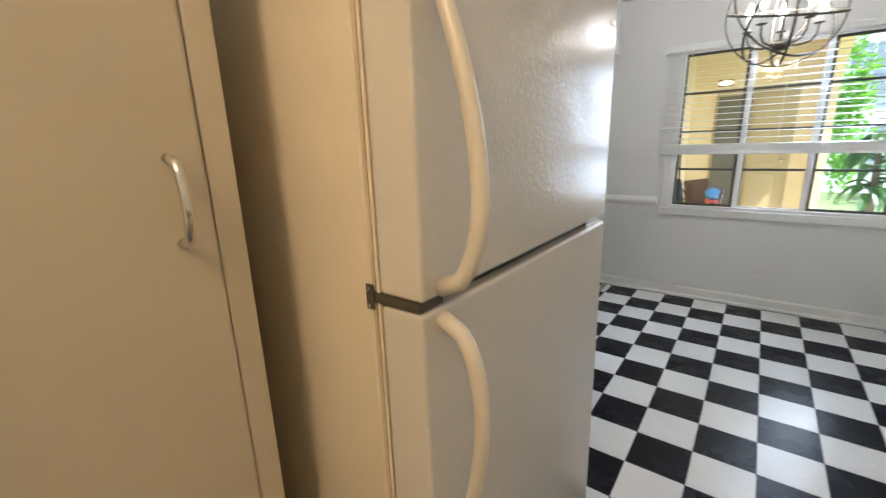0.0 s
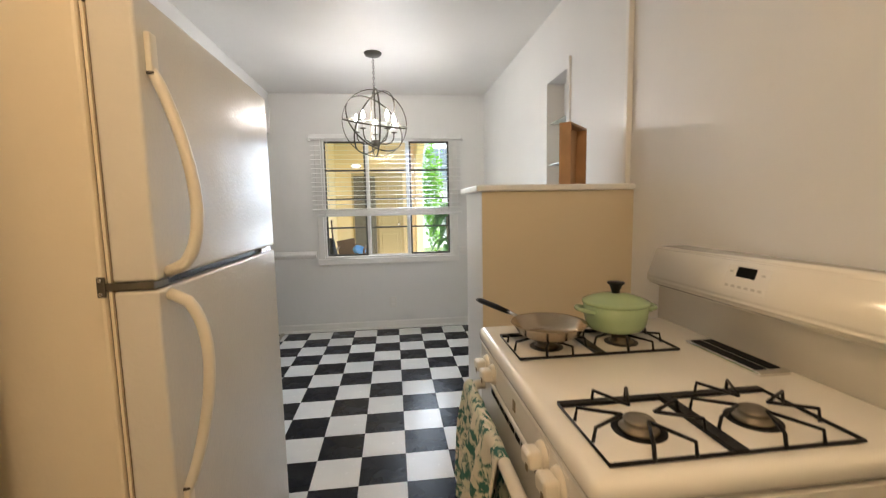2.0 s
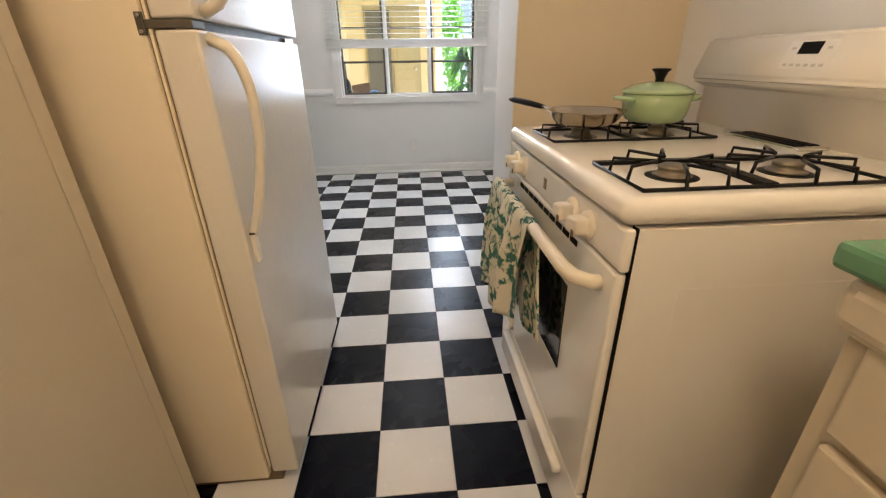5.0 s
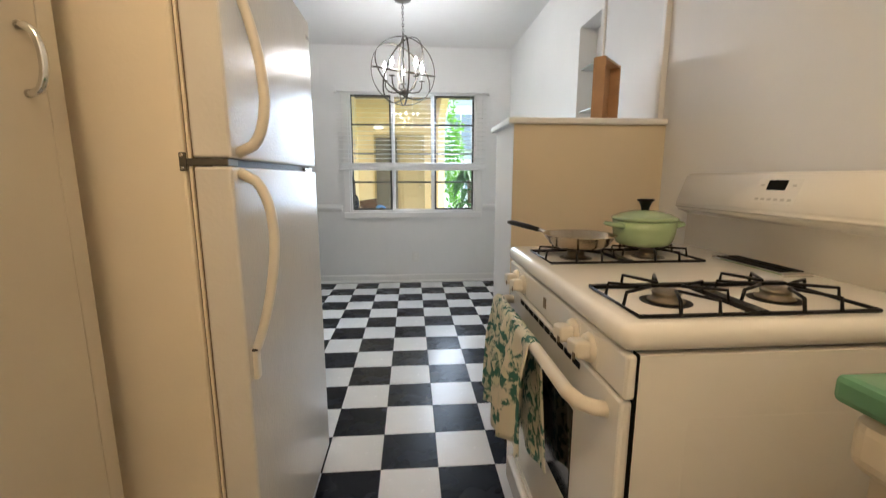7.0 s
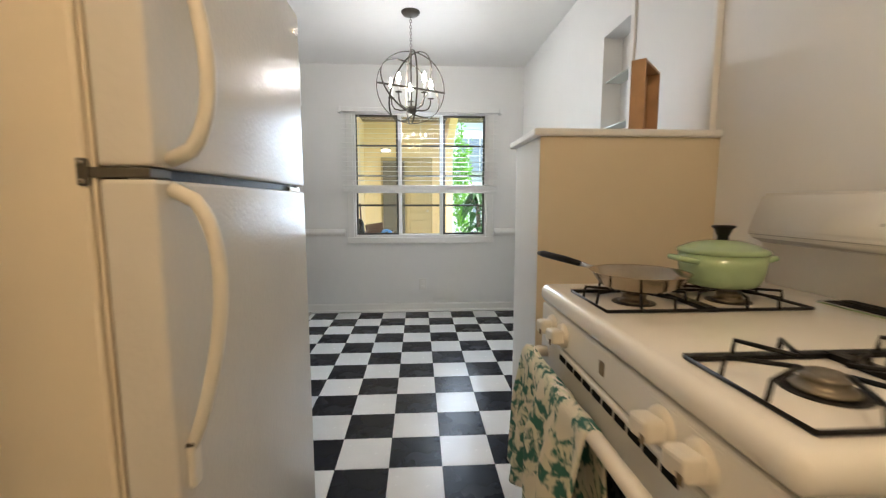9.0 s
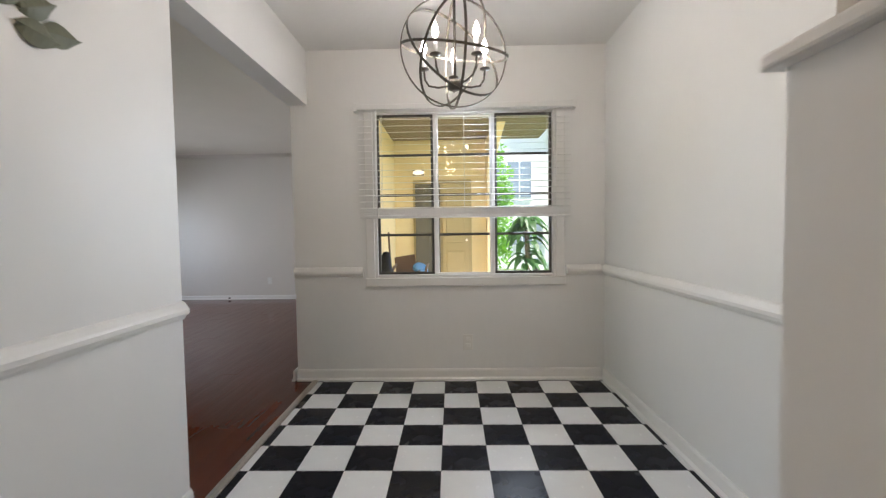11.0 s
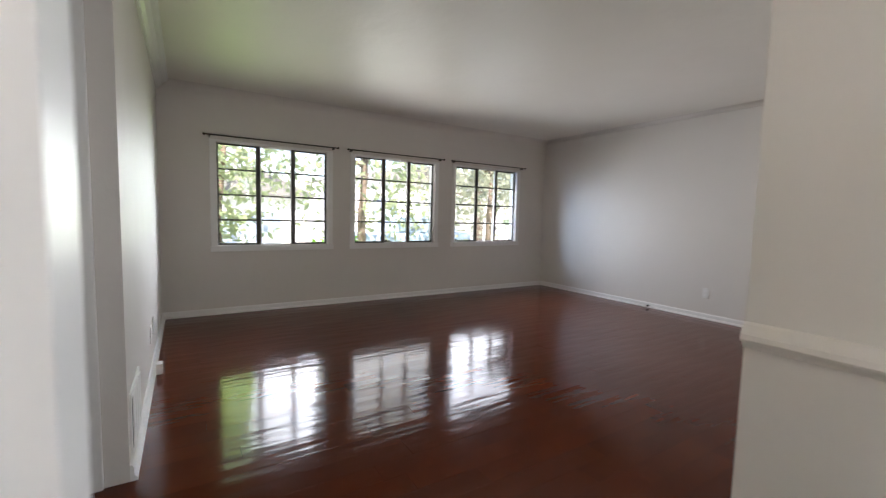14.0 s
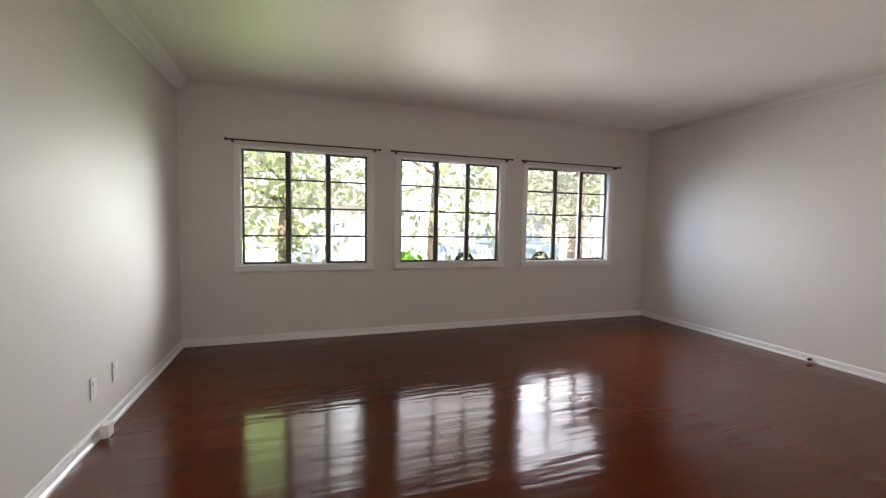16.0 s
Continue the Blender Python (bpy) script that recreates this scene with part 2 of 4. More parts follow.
def wall_with_holes(bm, axis, p0, p1, a0, a1, z0, z1, holes):
    """A wall between p0 and p1 across, from a0 to a1 along the axis, with holes (b0, b1, c0, c1)."""
    def b(s, t, u, v):
        if t - s > 1e-4 and v - u > 1e-4:
            box(bm, *((s, t, p0, p1) if axis == "x" else (p0, p1, s, t)), u, v)
    at = a0
    for b0, b1, c0, c1 in holes:
        b(at, b0, z0, z1)
        b(b0, b1, z0, c0)
        b(b0, b1, c1, z1)
        at = b1
    b(at, a1, z0, z1)


bm = bmesh.new()
wall_with_holes(bm, "x", 3.01, 3.16, -1.116, 1.34, -0.3, 2.7, [(WX0, WX1, WZ0, WZ1)])
structure("wall_north", bm, M_WALL, "white painted plaster dining wall with a window", "wall")
bm = bmesh.new()
wall_with_holes(bm, "y", 1.19, 1.34, -2.95, 3.01, -0.3, 2.7, [(0.88, 1.20, 1.41, 2.05)])
box(bm, 1.30, 1.34, 0.88, 1.20, 1.41, 2.05)
structure("wall_east", bm, M_WALL, "white painted plaster wall with a shelf niche", "wall")
bm = bmesh.new()
box(bm, -1.13, -1.015, -2.95, 1.557, -0.3, 2.055)
box(bm, -1.13, -0.99, -2.95, 3.01, 2.055, 2.7)
structure("wall_divider", bm, M_WALL, "white painted wall with a wide opening to the living room", "wall")
structure("wall_south", bx(-1.13, 1.34, -3.10, -2.95, -0.3, 2.7), M_WALL, "plain painted kitchen wall", "wall")
bm = bmesh.new()
wall_with_holes(bm, "y", -5.84, -5.69, 1.26, 7.02, -0.3, 2.7, [(a, b, 0.755, 1.875) for a, b in WINDOW_Y])
structure("wall_west", bm, M_LRWALL, "off-white living room wall with three windows", "wall")
structure("wall_living_north", bx(-5.69, -0.98, 6.83, 7.02, -0.3, 2.7), M_LRWALL, "off-white painted living room wall", "wall")
structure("wall_living_east", bx(-1.116, -0.98, 3.16, 6.83, -0.3, 2.7), M_LRWALL, "off-white painted living room wall", "wall")
structure("wall_living_south", bx(-5.69, -2.66, 1.26, 1.43, -0.3, 2.7), M_LRWALL, "off-white painted living room wall", "wall")
bm = bmesh.new()
wall_with_holes(bm, "y", -2.81, -2.66, 0.20, 1.26, -0.3, 2.7, [(0.45, 1.2599, -0.3, 2.03)])
structure("wall_hall_west", bm, M_LRWALL, "off-white hallway wall with a door", "wall")
structure("wall_hall_south", bx(-2.83, -1.13, 0.05, 0.20, -0.3, 2.7), M_LRWALL, "off-white hallway wall", "wall")
structure("ceiling", bx(-0.99, 1.19, -2.95, 3.01, CZ, CZ + 0.12), M_CEIL, "white painted plaster ceiling", "ceiling")
structure("ceiling_living", bx(-5.69, -1.13, 0.20, 6.83, CZ - 0.02, CZ + 0.12), M_CEILBOUNCE, "off-white painted plaster ceiling", "ceiling")
structure("roof", bx(-6.2, 1.6, -3.3, 7.3, 2.71, 2.85), M_GASKET, "flat building roof", "roof")
floor = structure("floor", bx(-1.02, 1.19, -2.95, 3.01, -0.12, -0.006), M_GROUT, "black and white checkered vinyl tile floor", "floor")
floor_living = structure("floor_living", bx(-5.69, -1.021, 0.20, 6.83, -0.12, -0.006), M_DARK, "glossy red-brown varnished wood floor", "floor")


# ---- trims ----
def run(name, prof, axis, a, b, material, label, category="trim"):
    bm = bmesh.new()
    extrude_profile(bm, prof, axis, a, b)
    return structure(name, bm, material, label, category)


def base_prof(w, s, h=0.085):
    """Baseboard with a shoe, against the wall face w; s is the side that the room lies on."""
    return [(w, 0.0), (w + s * 0.026, 0.0), (w + s * 0.026, 0.012), (w + s * 0.015, 0.024), (w + s * 0.014, h - 0.012), (w + s * 0.008, h), (w, h)]


def rail_prof(w, s):
    return [(w, 0.784), (w + s * 0.007, 0.784), (w + s * 0.013, 0.794), (w + s * 0.015, 0.801), (w + s * 0.026, 0.804), (w + s * 0.029, 0.811), (w + s * 0.029, 0.826), (w + s * 0.025, 0.834), (w + s * 0.012, 0.852), (w + s * 0.004, 0.857), (w, 0.858)]


run("baseboard", base_prof(3.01, -1), "x", -1.116, 1.162, M_TRIM, "white wooden baseboard with shoe moulding", "baseboard")
run("baseboard", base_prof(1.19, -1), "y", 0.56, 3.01, M_TRIM, "white wooden baseboard with shoe moulding", "baseboard")
run("baseboard", base_prof(-1.015, 1), "y", 0.32, 1.557, M_TRIM, "white wooden baseboard with shoe moulding", "baseboard")
run("baseboard", base_prof(1.557, 1), "x", -1.13, -1.015, M_TRIM, "white wooden baseboard with shoe moulding", "baseboard")
run("baseboard", base_prof(-1.13, -1), "y", 2.984, 6.804, M_TRIM, "white wooden baseboard in the living room", "baseboard")
run("baseboard", base_prof(6.83, -1, 0.068), "x", -5.664, -1.13, M_TRIM, "white wooden baseboard in the living room", "baseboard")
run("baseboard", base_prof(-5.69, 1, 0.068), "y", 1.43, 6.83, M_TRIM, "white wooden baseboard in the living room", "baseboard")
run("baseboard", base_prof(1.43, 1, 0.068), "x", -5.664, -2.66, M_TRIM, "white wooden baseboard in the living room", "baseboard")
run("chair_rail", rail_prof(3.01, -1), "x", -1.116, -0.60, M_TRIM, "white moulded chair rail", "chair rail")
run("chair_rail", rail_prof(3.01, -1), "x", 0.91, 1.16, M_TRIM, "white moulded chair rail", "chair rail")
run("chair_rail", rail_prof(1.19, -1), "y", 0.56, 3.01, M_TRIM, "white moulded chair rail", "chair rail")
run("chair_rail", rail_prof(-1.015, 1), "y", 0.32, 1.558, M_TRIM, "white moulded chair rail", "chair rail")
# crown moulding and coves of the living room
CL = CZ - 0.02
run("crown_moulding", [(1.43, CL), (1.43, CL - 0.10), (1.445, CL - 0.10), (1.45, CL - 0.08), (1.47, CL - 0.07), (1.495, CL - 0.03), (1.52, CL - 0.025), (1.535, CL)], "x", -5.69, -2.66, M_TRIM, "white stepped crown moulding", "crown moulding")


def cove_prof(w, s, r):
    return [(w, CL - r)] + [(w + s * r * (1 - math.cos(radians(a))), CL - r + r * math.sin(radians(a))) for a in range(10, 91, 10)] + [(w, CL)]


run("cove", cove_prof(-5.69, 1, 0.09), "y", 1.43, 6.83, M_LRWALL, "curved plaster ceiling cove", "trim")
cove_north = run("cove", cove_prof(6.83, -1, 0.05), "x", -5.69, -1.13, M_LRWALL, "curved plaster ceiling cove", "trim")
for face in cove_north.data.polygons:
    face.use_smooth = len(face.vertices) == 4
run("threshold", [(-1.0, 0.0), (-0.955, 0.0), (-0.958, 0.007), (-0.975, 0.010), (-0.997, 0.006)], "y", 1.560, 2.985, M_STEEL, "thin metal threshold strip", "threshold")
# trim strips on the east wall
structure("trim", bx(1.165, 1.19, 0.245, 0.270, 1.377, CZ, bevel=0.004), M_TRIM, "cream painted vertical trim strip", "trim")
structure("trim", bx(1.176, 1.19, 0.840, 0.875, 1.40, 2.10, bevel=0.003), M_TRIM, "white painted niche side trim", "trim")
# half wall with its cap
structure("half_wall", bx(0.55, 1.19, 0.225, 0.56, 0.0, 1.352), M_WALL, "painted plaster half wall beside the stove", "half wall")
structure("half_wall_face", bx(0.552, 1.19, 0.2215, 0.2249, 0.0, 1.352), M_HALFWALL, "cream painted kitchen face of the half wall", "half wall")
structure("half_wall_cap", bx(0.525, 1.19, 0.205, 0.585, 1.352, 1.377, bevel=0.006), M_TRIM, "painted wooden cap on the half wall", "ledge")


# ---- windows ----
def wbar(name, a0, a1, z0, z1, d0, d1, axis, material, parent, label=""):
    args = (a0, a1, d0, d1) if axis == "x" else (d0, d1, a0, a1)
    return part(name, bx(*args, z0, z1, bevel=0.003, seg=1), material, parent, label)


def window(name, axis, inner, out, a0, a1, z0, z1, label, splits, rows, swing):
    """A steel casement window in a wall; inner is the wall's inner face, out the way outdoors."""
    base = ((a0 + a1) / 2, inner, z0) if axis == "x" else (inner, (a0 + a1) / 2, z0)
    w = thing(name, base, label, "window")
    w["kind"] = "structure"

    def bar(n, b0, b1, c0, c1, d0, d1, m, p, lab=""):
        lo, hi = sorted((inner + out * d0, inner + out * d1))
        return wbar(n, b0, b1, c0, c1, lo, hi, axis, m, p, lab)

    c = 0.062
    for n, b in (("casing", (a0 - c, a0, z0 - 0.055, z1 + 0.02)), ("casing", (a1, a1 + c, z0 - 0.055, z1 + 0.02)), ("casing", (a0, a1, z1, z1 + 0.02))):
        bar(n, *b, -0.016, 0.0, M_TRIM, w, "white painted wooden casing")
    bar("sill", a0 - c - 0.005, a1 + c + 0.005, z0 - 0.062, z0 - 0.001, -0.028, 0.0, M_TRIM, w, "white painted wooden sill")
    # jamb liner
    j = 0.02 if axis == "x" else 0.006
    for b in ((a0, a0 + j, z0, z1), (a1 - j, a1, z0, z1), (a0 + j, a1 - j, z1 - j, z1), (a0 + j, a1 - j, z0, z0 + j)):
        bar("jamb", *b, 0.0, 0.14, M_TRIM, w)
    a0, a1, z0, z1 = a0 + j, a1 - j, z0 + j, z1 - j
    edges = [a0] + [a0 + (a1 - a0) * s for s in splits] + [a1]
    for s in edges[1:-1]:
        bar("mullion", s - 0.013, s + 0.013, z0, z1, 0.03, 0.075, M_TRIM if axis == "x" else M_FRAME, w)
    for k in range(len(edges) - 1):
        e0 = edges[k] + (0.013 if k else 0)
        e1 = edges[k + 1] - (0.013 if k < len(edges) - 2 else 0)
        moving = k in swing
        m = M_FRAME if moving else M_TRIM
        t = 0.018 if moving else 0.010
        sash = part("sash", bx(*((e0, e1, *sorted((inner + out * 0.045, inner + out * 0.060))) if axis == "x" else (*sorted((inner + out * 0.045, inner + out * 0.060)), e0, e1)), z0, z0 + t), m, w, "dark steel casement sash" if moving else "")
        for b in ((e0, e0 + t, z0 + t, z1 - t), (e1 - t, e1, z0 + t, z1 - t), (e0, e1, z1 - t, z1)):
            bar("stile", *b, 0.040, 0.065, m, sash)
        for r in range(1, rows):
            z = z0 + (z1 - z0) * r / rows
            bar("glazing_bar", e0 + t, e1 - t, z - 0.008, z + 0.008, 0.044, 0.062, M_FRAME, sash)
        for r in range(rows):
            q0 = z0 + t if r == 0 else z0 + (z1 - z0) * r / rows + 0.008
            q1 = z1 - t if r == rows - 1 else z0 + (z1 - z0) * (r + 1) / rows - 0.008
            pane = bar("pane", e0 + t, e1 - t, q0, q1, 0.052, 0.055, M_GLASS, sash)
            pane.visible_shadow = False
        if moving:
            mid = (e0 + e1) / 2
            bm = bmesh.new()
            lo = inner + out * 0.03
            pts = [(mid - 0.09, z0 + 0.004), (mid - 0.02, z0 + 0.018), (mid + 0.05, z0 + 0.006), (mid + 0.10, z0 + 0.03)]
            tube(bm, [((u, lo, z) if axis == "x" else (lo, u, z)) for u, z in pts], 0.006, 6)
            part("crank", bm, M_FRAME, sash, "small metal casement crank")
    return w


window("window_1", "x", 3.01, 1, WX0, WX1, WZ0, WZ1, "white framed dining window with steel casements", (0.335, 0.665), 4, (0, 2))
for n, (a, b) in enumerate(WINDOW_Y):
    window("window_%d" % (n + 2), "y", -5.69, -1, a, b, 0.755, 1.875, "living room window with dark steel casements", (0.355, 0.665), 4, (0, 2))


def venetian_blind():
    b = thing("venetian_blind", (0.16, 2.97, 2.0), "white venetian blind, half raised over the window", "blind")
    part("headrail", bx(-0.625, 0.945, 2.945, 3.0, 1.995, 2.035, bevel=0.004), M_BLIND, b)
    for x in (-0.635, 0.935):
        part("bracket", bx(x, x + 0.025, 2.94, 3.01, 1.985, 2.042, bevel=0.003), M_BLIND, b)
    part("bottom_rail", bx(-0.60, 0.925, 2.948, 2.992, 1.215, 1.238, bevel=0.004), M_BLIND, b)
    # slats hang open; the raised ones lie stacked on the bottom rail
    slat = None
    zs = [1.975 - 0.0455 * k for k in range(16)]
    for k, z in enumerate(zs):
        if slat is None:
            bm = bmesh.new()
            pts = [(-0.0150, -0.0040), (-0.008, -0.0014), (0.0, 0.0005), (0.008, 0.0017), (0.0150, 0.0021)]
            rows = []
            for x in (-0.605, 0.925):
                rows.append([[bm.verts.new((x, 2.97 + y, z + h + t)) for y, h in pts] for t in (0.0, 0.0012)])
            A, B = rows
            for t in (0, 1):
                for i in range(4):
                    bm.faces.new((A[t][i], A[t][i + 1], B[t][i + 1], B[t][i]))
            for R in (A, B):
                for i in range(4):
                    bm.faces.new((R[0][i], R[0][i + 1], R[1][i + 1], R[1][i]))
            for i in (0, 4):
                bm.faces.new((A[0][i], B[0][i], B[1][i], A[1][i]))
            slat = part("slat", bm, M_BLIND, b)
            z_first = z
        else:
            ob = new("slat", slat.data)
            ob.parent, ob.matrix_parent_inverse = b, slat.matrix_parent_inverse
            ob.location = (random.uniform(-0.004, 0.004), 0, z - z_first)
    for k in range(9):
        e = 0.003 * math.sin(7.3 * k)
        part("stacked_slat", bx(-0.605 + e, 0.925 + e, 2.9555, 2.9845, 1.2385 + 0.0054 * k, 1.2434 + 0.0054 * k, bevel=0.001, seg=1), M_BLIND, b)
    for x in (-0.44, 0.16, 0.76):
        bm = bmesh.new()
        for y in (2.946, 2.994):
            tube(bm, [(x, y, 1.225), (x, y, 2.0)], 0.0012, 5)
        part("ladder_cord", bm, M_BLIND, b)
    bm = bmesh.new()
    tube(bm, [(-0.47, 2.94, 1.99), (-0.472, 2.938, 1.15)], 0.004, 6)
    part("tilt_wand", bm, M_BLIND, b, "thin clear plastic wand")


venetian_blind()


def curtain_rod(y0, y1):
    r = thing("curtain_rod", (-5.63, (y0 + y1) / 2, 1.94), "thin brown metal curtain rod above the window", "curtain rod", "living room rods")
    bm = bmesh.new()
    tube(bm, [(-5.625, y0, 1.932), (-5.625, y1, 1.932)], 0.007, 8)
    part("rod", bm, M_BRONZE, r)
    for y in (y0, y1):
        bm = bmesh.new()
        lathe(bm, (-5.625, y, 1.919), [(0.004, 0.0), (0.013, 0.006), (0.013, 0.020), (0.004, 0.026)], 10)
        part("finial", bm, M_BRONZE, r)
    for y in (y0 + 0.05, y1 - 0.05):
        part("bracket", bx(-5.69, -5.62, y - 0.007, y + 0.007, 1.912, 1.929, bevel=0.002), M_BRONZE, r)


for a, b in WINDOW_Y:
    curtain_rod(a - 0.11, b + 0.11)


# ---- refrigerator ----
M_FRIDGEGAP = mat("dull_bracket_metal", (0.13, 0.115, 0.09), 0.4, 0.5, vary=0.25, scale=30)
def refrigerator():
    x0, xs, xf, y0, y1 = -0.94, -0.282, -0.215, -0.625, 0.10
    f = thing("refrigerator", (-0.6, -0.26, 0.0), "cream top-freezer refrigerator with textured doors", "refrigerator")
    part("cabinet", bx(x0, xs - 0.019, y0, y1, 0.03, 1.648, bevel=0.006), M_FRIDGESIDE, f)
    part("gasket", bx(xs - 0.022, xs - 0.003, y0 + 0.009, y1 - 0.014, 0.07, 1.64), M_GASKET, f, "grey rubber door gasket")
    part("gasket_rib", bx(xs - 0.0150, xs - 0.0095, y0 + 0.004, y0 + 0.011, 0.07, 1.64, bevel=0.001), M_FRIDGESIDE, f)
    part("toe_grille", bx(x0 + 0.05, xs + 0.01, y0 + 0.02, y1 - 0.02, 0.0, 0.06), M_GASKET, f)
    for n, z0, z1 in (("freezer_door", 1.1755, 1.668), ("fresh_food_door", 0.055, 1.159)):
        d = part(n, bx(xs - 0.005, xf, y0, y1, z0, z1, bevel=0.006, seg=3), [M_FRIDGE], f)
        for p in d.data.polygons:
            p.use_smooth = False
    # black strip set behind the doors to paint the shade in their gap
    part("door_gap_shade", bx(xs - 0.01, xf - 0.022, y0 + 0.01, y1 - 0.01, 1.150, 1.182), M_BLACK, f, "black strip standing for the shaded gap between the doors")
    part("hinge", bx(xs - 0.02, xf - 0.012, y1 - 0.10, y1 - 0.005, 1.158, 1.172, bevel=0.002), M_STEEL, f)
    hb = part("hinge_bracket", bx(xs - 0.022, xf - 0.006, y0 + 0.001, y0 + 0.05, 1.1605, 1.1745, bevel=0.002), M_FRIDGEGAP, f, "dull grey metal door hinge")
    part("hinge_tab", bx(xs - 0.030, xs - 0.016, y0 - 0.002, y0 + 0.002, 1.150, 1.186, bevel=0.002), M_FRIDGEGAP, hb)
    for z in (1.156, 1.180):
        bm = bmesh.new()
        lathe(bm, (0, 0, 0), [(0.0035, 0.0), (0.0035, 0.002), (0.0015, 0.003)], 10)
        bm.transform(Matrix.Translation((xs - 0.023, y0 - 0.002, z)) @ Matrix.Rotation(radians(90), 4, "X"))
        part("screw", bm, M_STEEL, hb)
    bm = bmesh.new()
    lathe(bm, (xs + 0.036, y0 + 0.018, 1.1575), [(0.012, 0.0), (0.012, 0.0185)], 14)
    part("hinge_bush", bm, M_HANDLE, hb)
    part("top_hinge", bx(xs - 0.05, xs + 0.03, y1 - 0.09, y1 - 0.02, 1.668, 1.683, bevel=0.003), M_GASKET, f)
    part("top_hinge", bx(xs - 0.05, xs + 0.03, y0 + 0.015, y0 + 0.07, 1.648, 1.662, bevel=0.003), M_GASKET, f)

    def handle(z_foot, z_tip, sign):
        bm = bmesh.new()
        y = y0 + 0.036
        pts, rad = [], []
        for k in range(25):
            s = k / 24
            out = 0.060 * math.sin(math.pi * s**0.62) ** 0.75 if 0 < s < 1 else 0.0
            pts.append((xf + out, y, z_foot + (z_tip - z_foot) * s))
            rad.append(0.0112 - 0.0015 * s)
        tube(bm, pts, rad, 10)
        h = part("handle", bm, M_HANDLE, f, "curved cream plastic door handle")
        zt = z_tip + sign * 0.060
        part("handle_end", bx(xf - 0.002, xf + 0.010, y - 0.011, y + 0.013, min(z_tip - sign * 0.01, zt), max(z_tip - sign * 0.01, zt), bevel=0.004), M_HANDLE, h)
        bm = bmesh.new()
        tube(bm, [(xf + 0.002, y, z_tip - sign * 0.012), (xf + 0.002, y, z_tip - sign * 0.007)], 0.0122, 12)
        part("ring", bm, M_BRONZE, h, "thin dark metal ring")

    handle(1.186, 1.545, 1)
    handle(1.147, 0.758, -1)
    # badge
    part("badge", bx(xf, xf + 0.003, y1 - 0.055, y1 - 0.025, 1.60, 1.612), M_CHROME, f, "small silver badge")


refrigerator()


def bow_handle(name, at, length, parent, axis, out, material):
    bm = bmesh.new()
    pts = []
    for k in range(15):
        a = math.pi * k / 14
        u = -length / 2 * math.cos(a)
        d = 0.03 * math.sin(a) ** 0.6
        p = Vector(at)
        p.z += u if axis == "z" else 0
        p.y += u if axis == "y" else 0
        p.x += out * d
        pts.append(p)
    tube(bm, pts, 0.006, 8)
    h = part(name, bm, material, parent, "polished metal bow handle")
    return h


def pantry():
    c = thing("pantry_cabinet", (-0.7, -1.6, 0.0), "tall cream painted pantry cabinet with bow handles", "cabinet")
    part("body", bx(-0.985, -0.455, -2.90, -0.713, 0.0, CZ - 0.01), M_CABINET, c)
    for k, y in enumerate((-1.22, -1.69, -2.16, -2.63)):
        d = part("door", bx(-0.4549, -0.432, y, y + (0.4715 if k == 0 else 0.466), 0.0 if k == 0 else 0.10, CZ - 0.01 if k == 0 else 2.05, bevel=0.005), M_CABINET, c)
        if k == 0:
            part("stile", bx(-0.4549, -0.4345, -0.7475, -0.713, 0.0, CZ - 0.01, bevel=0.003), M_CABINET, c)
        bow_handle("handle", (-0.432, y + (0.432 if k % 2 == 0 else 0.04), 1.308), 0.095, d, "z", 1, M_CHROME)


pantry()


# ---- stove ----
M_BUTTON = mat("pale_grey_print", (0.58, 0.55, 0.49), 0.5)
SY0, SY1 = -0.890, -0.112


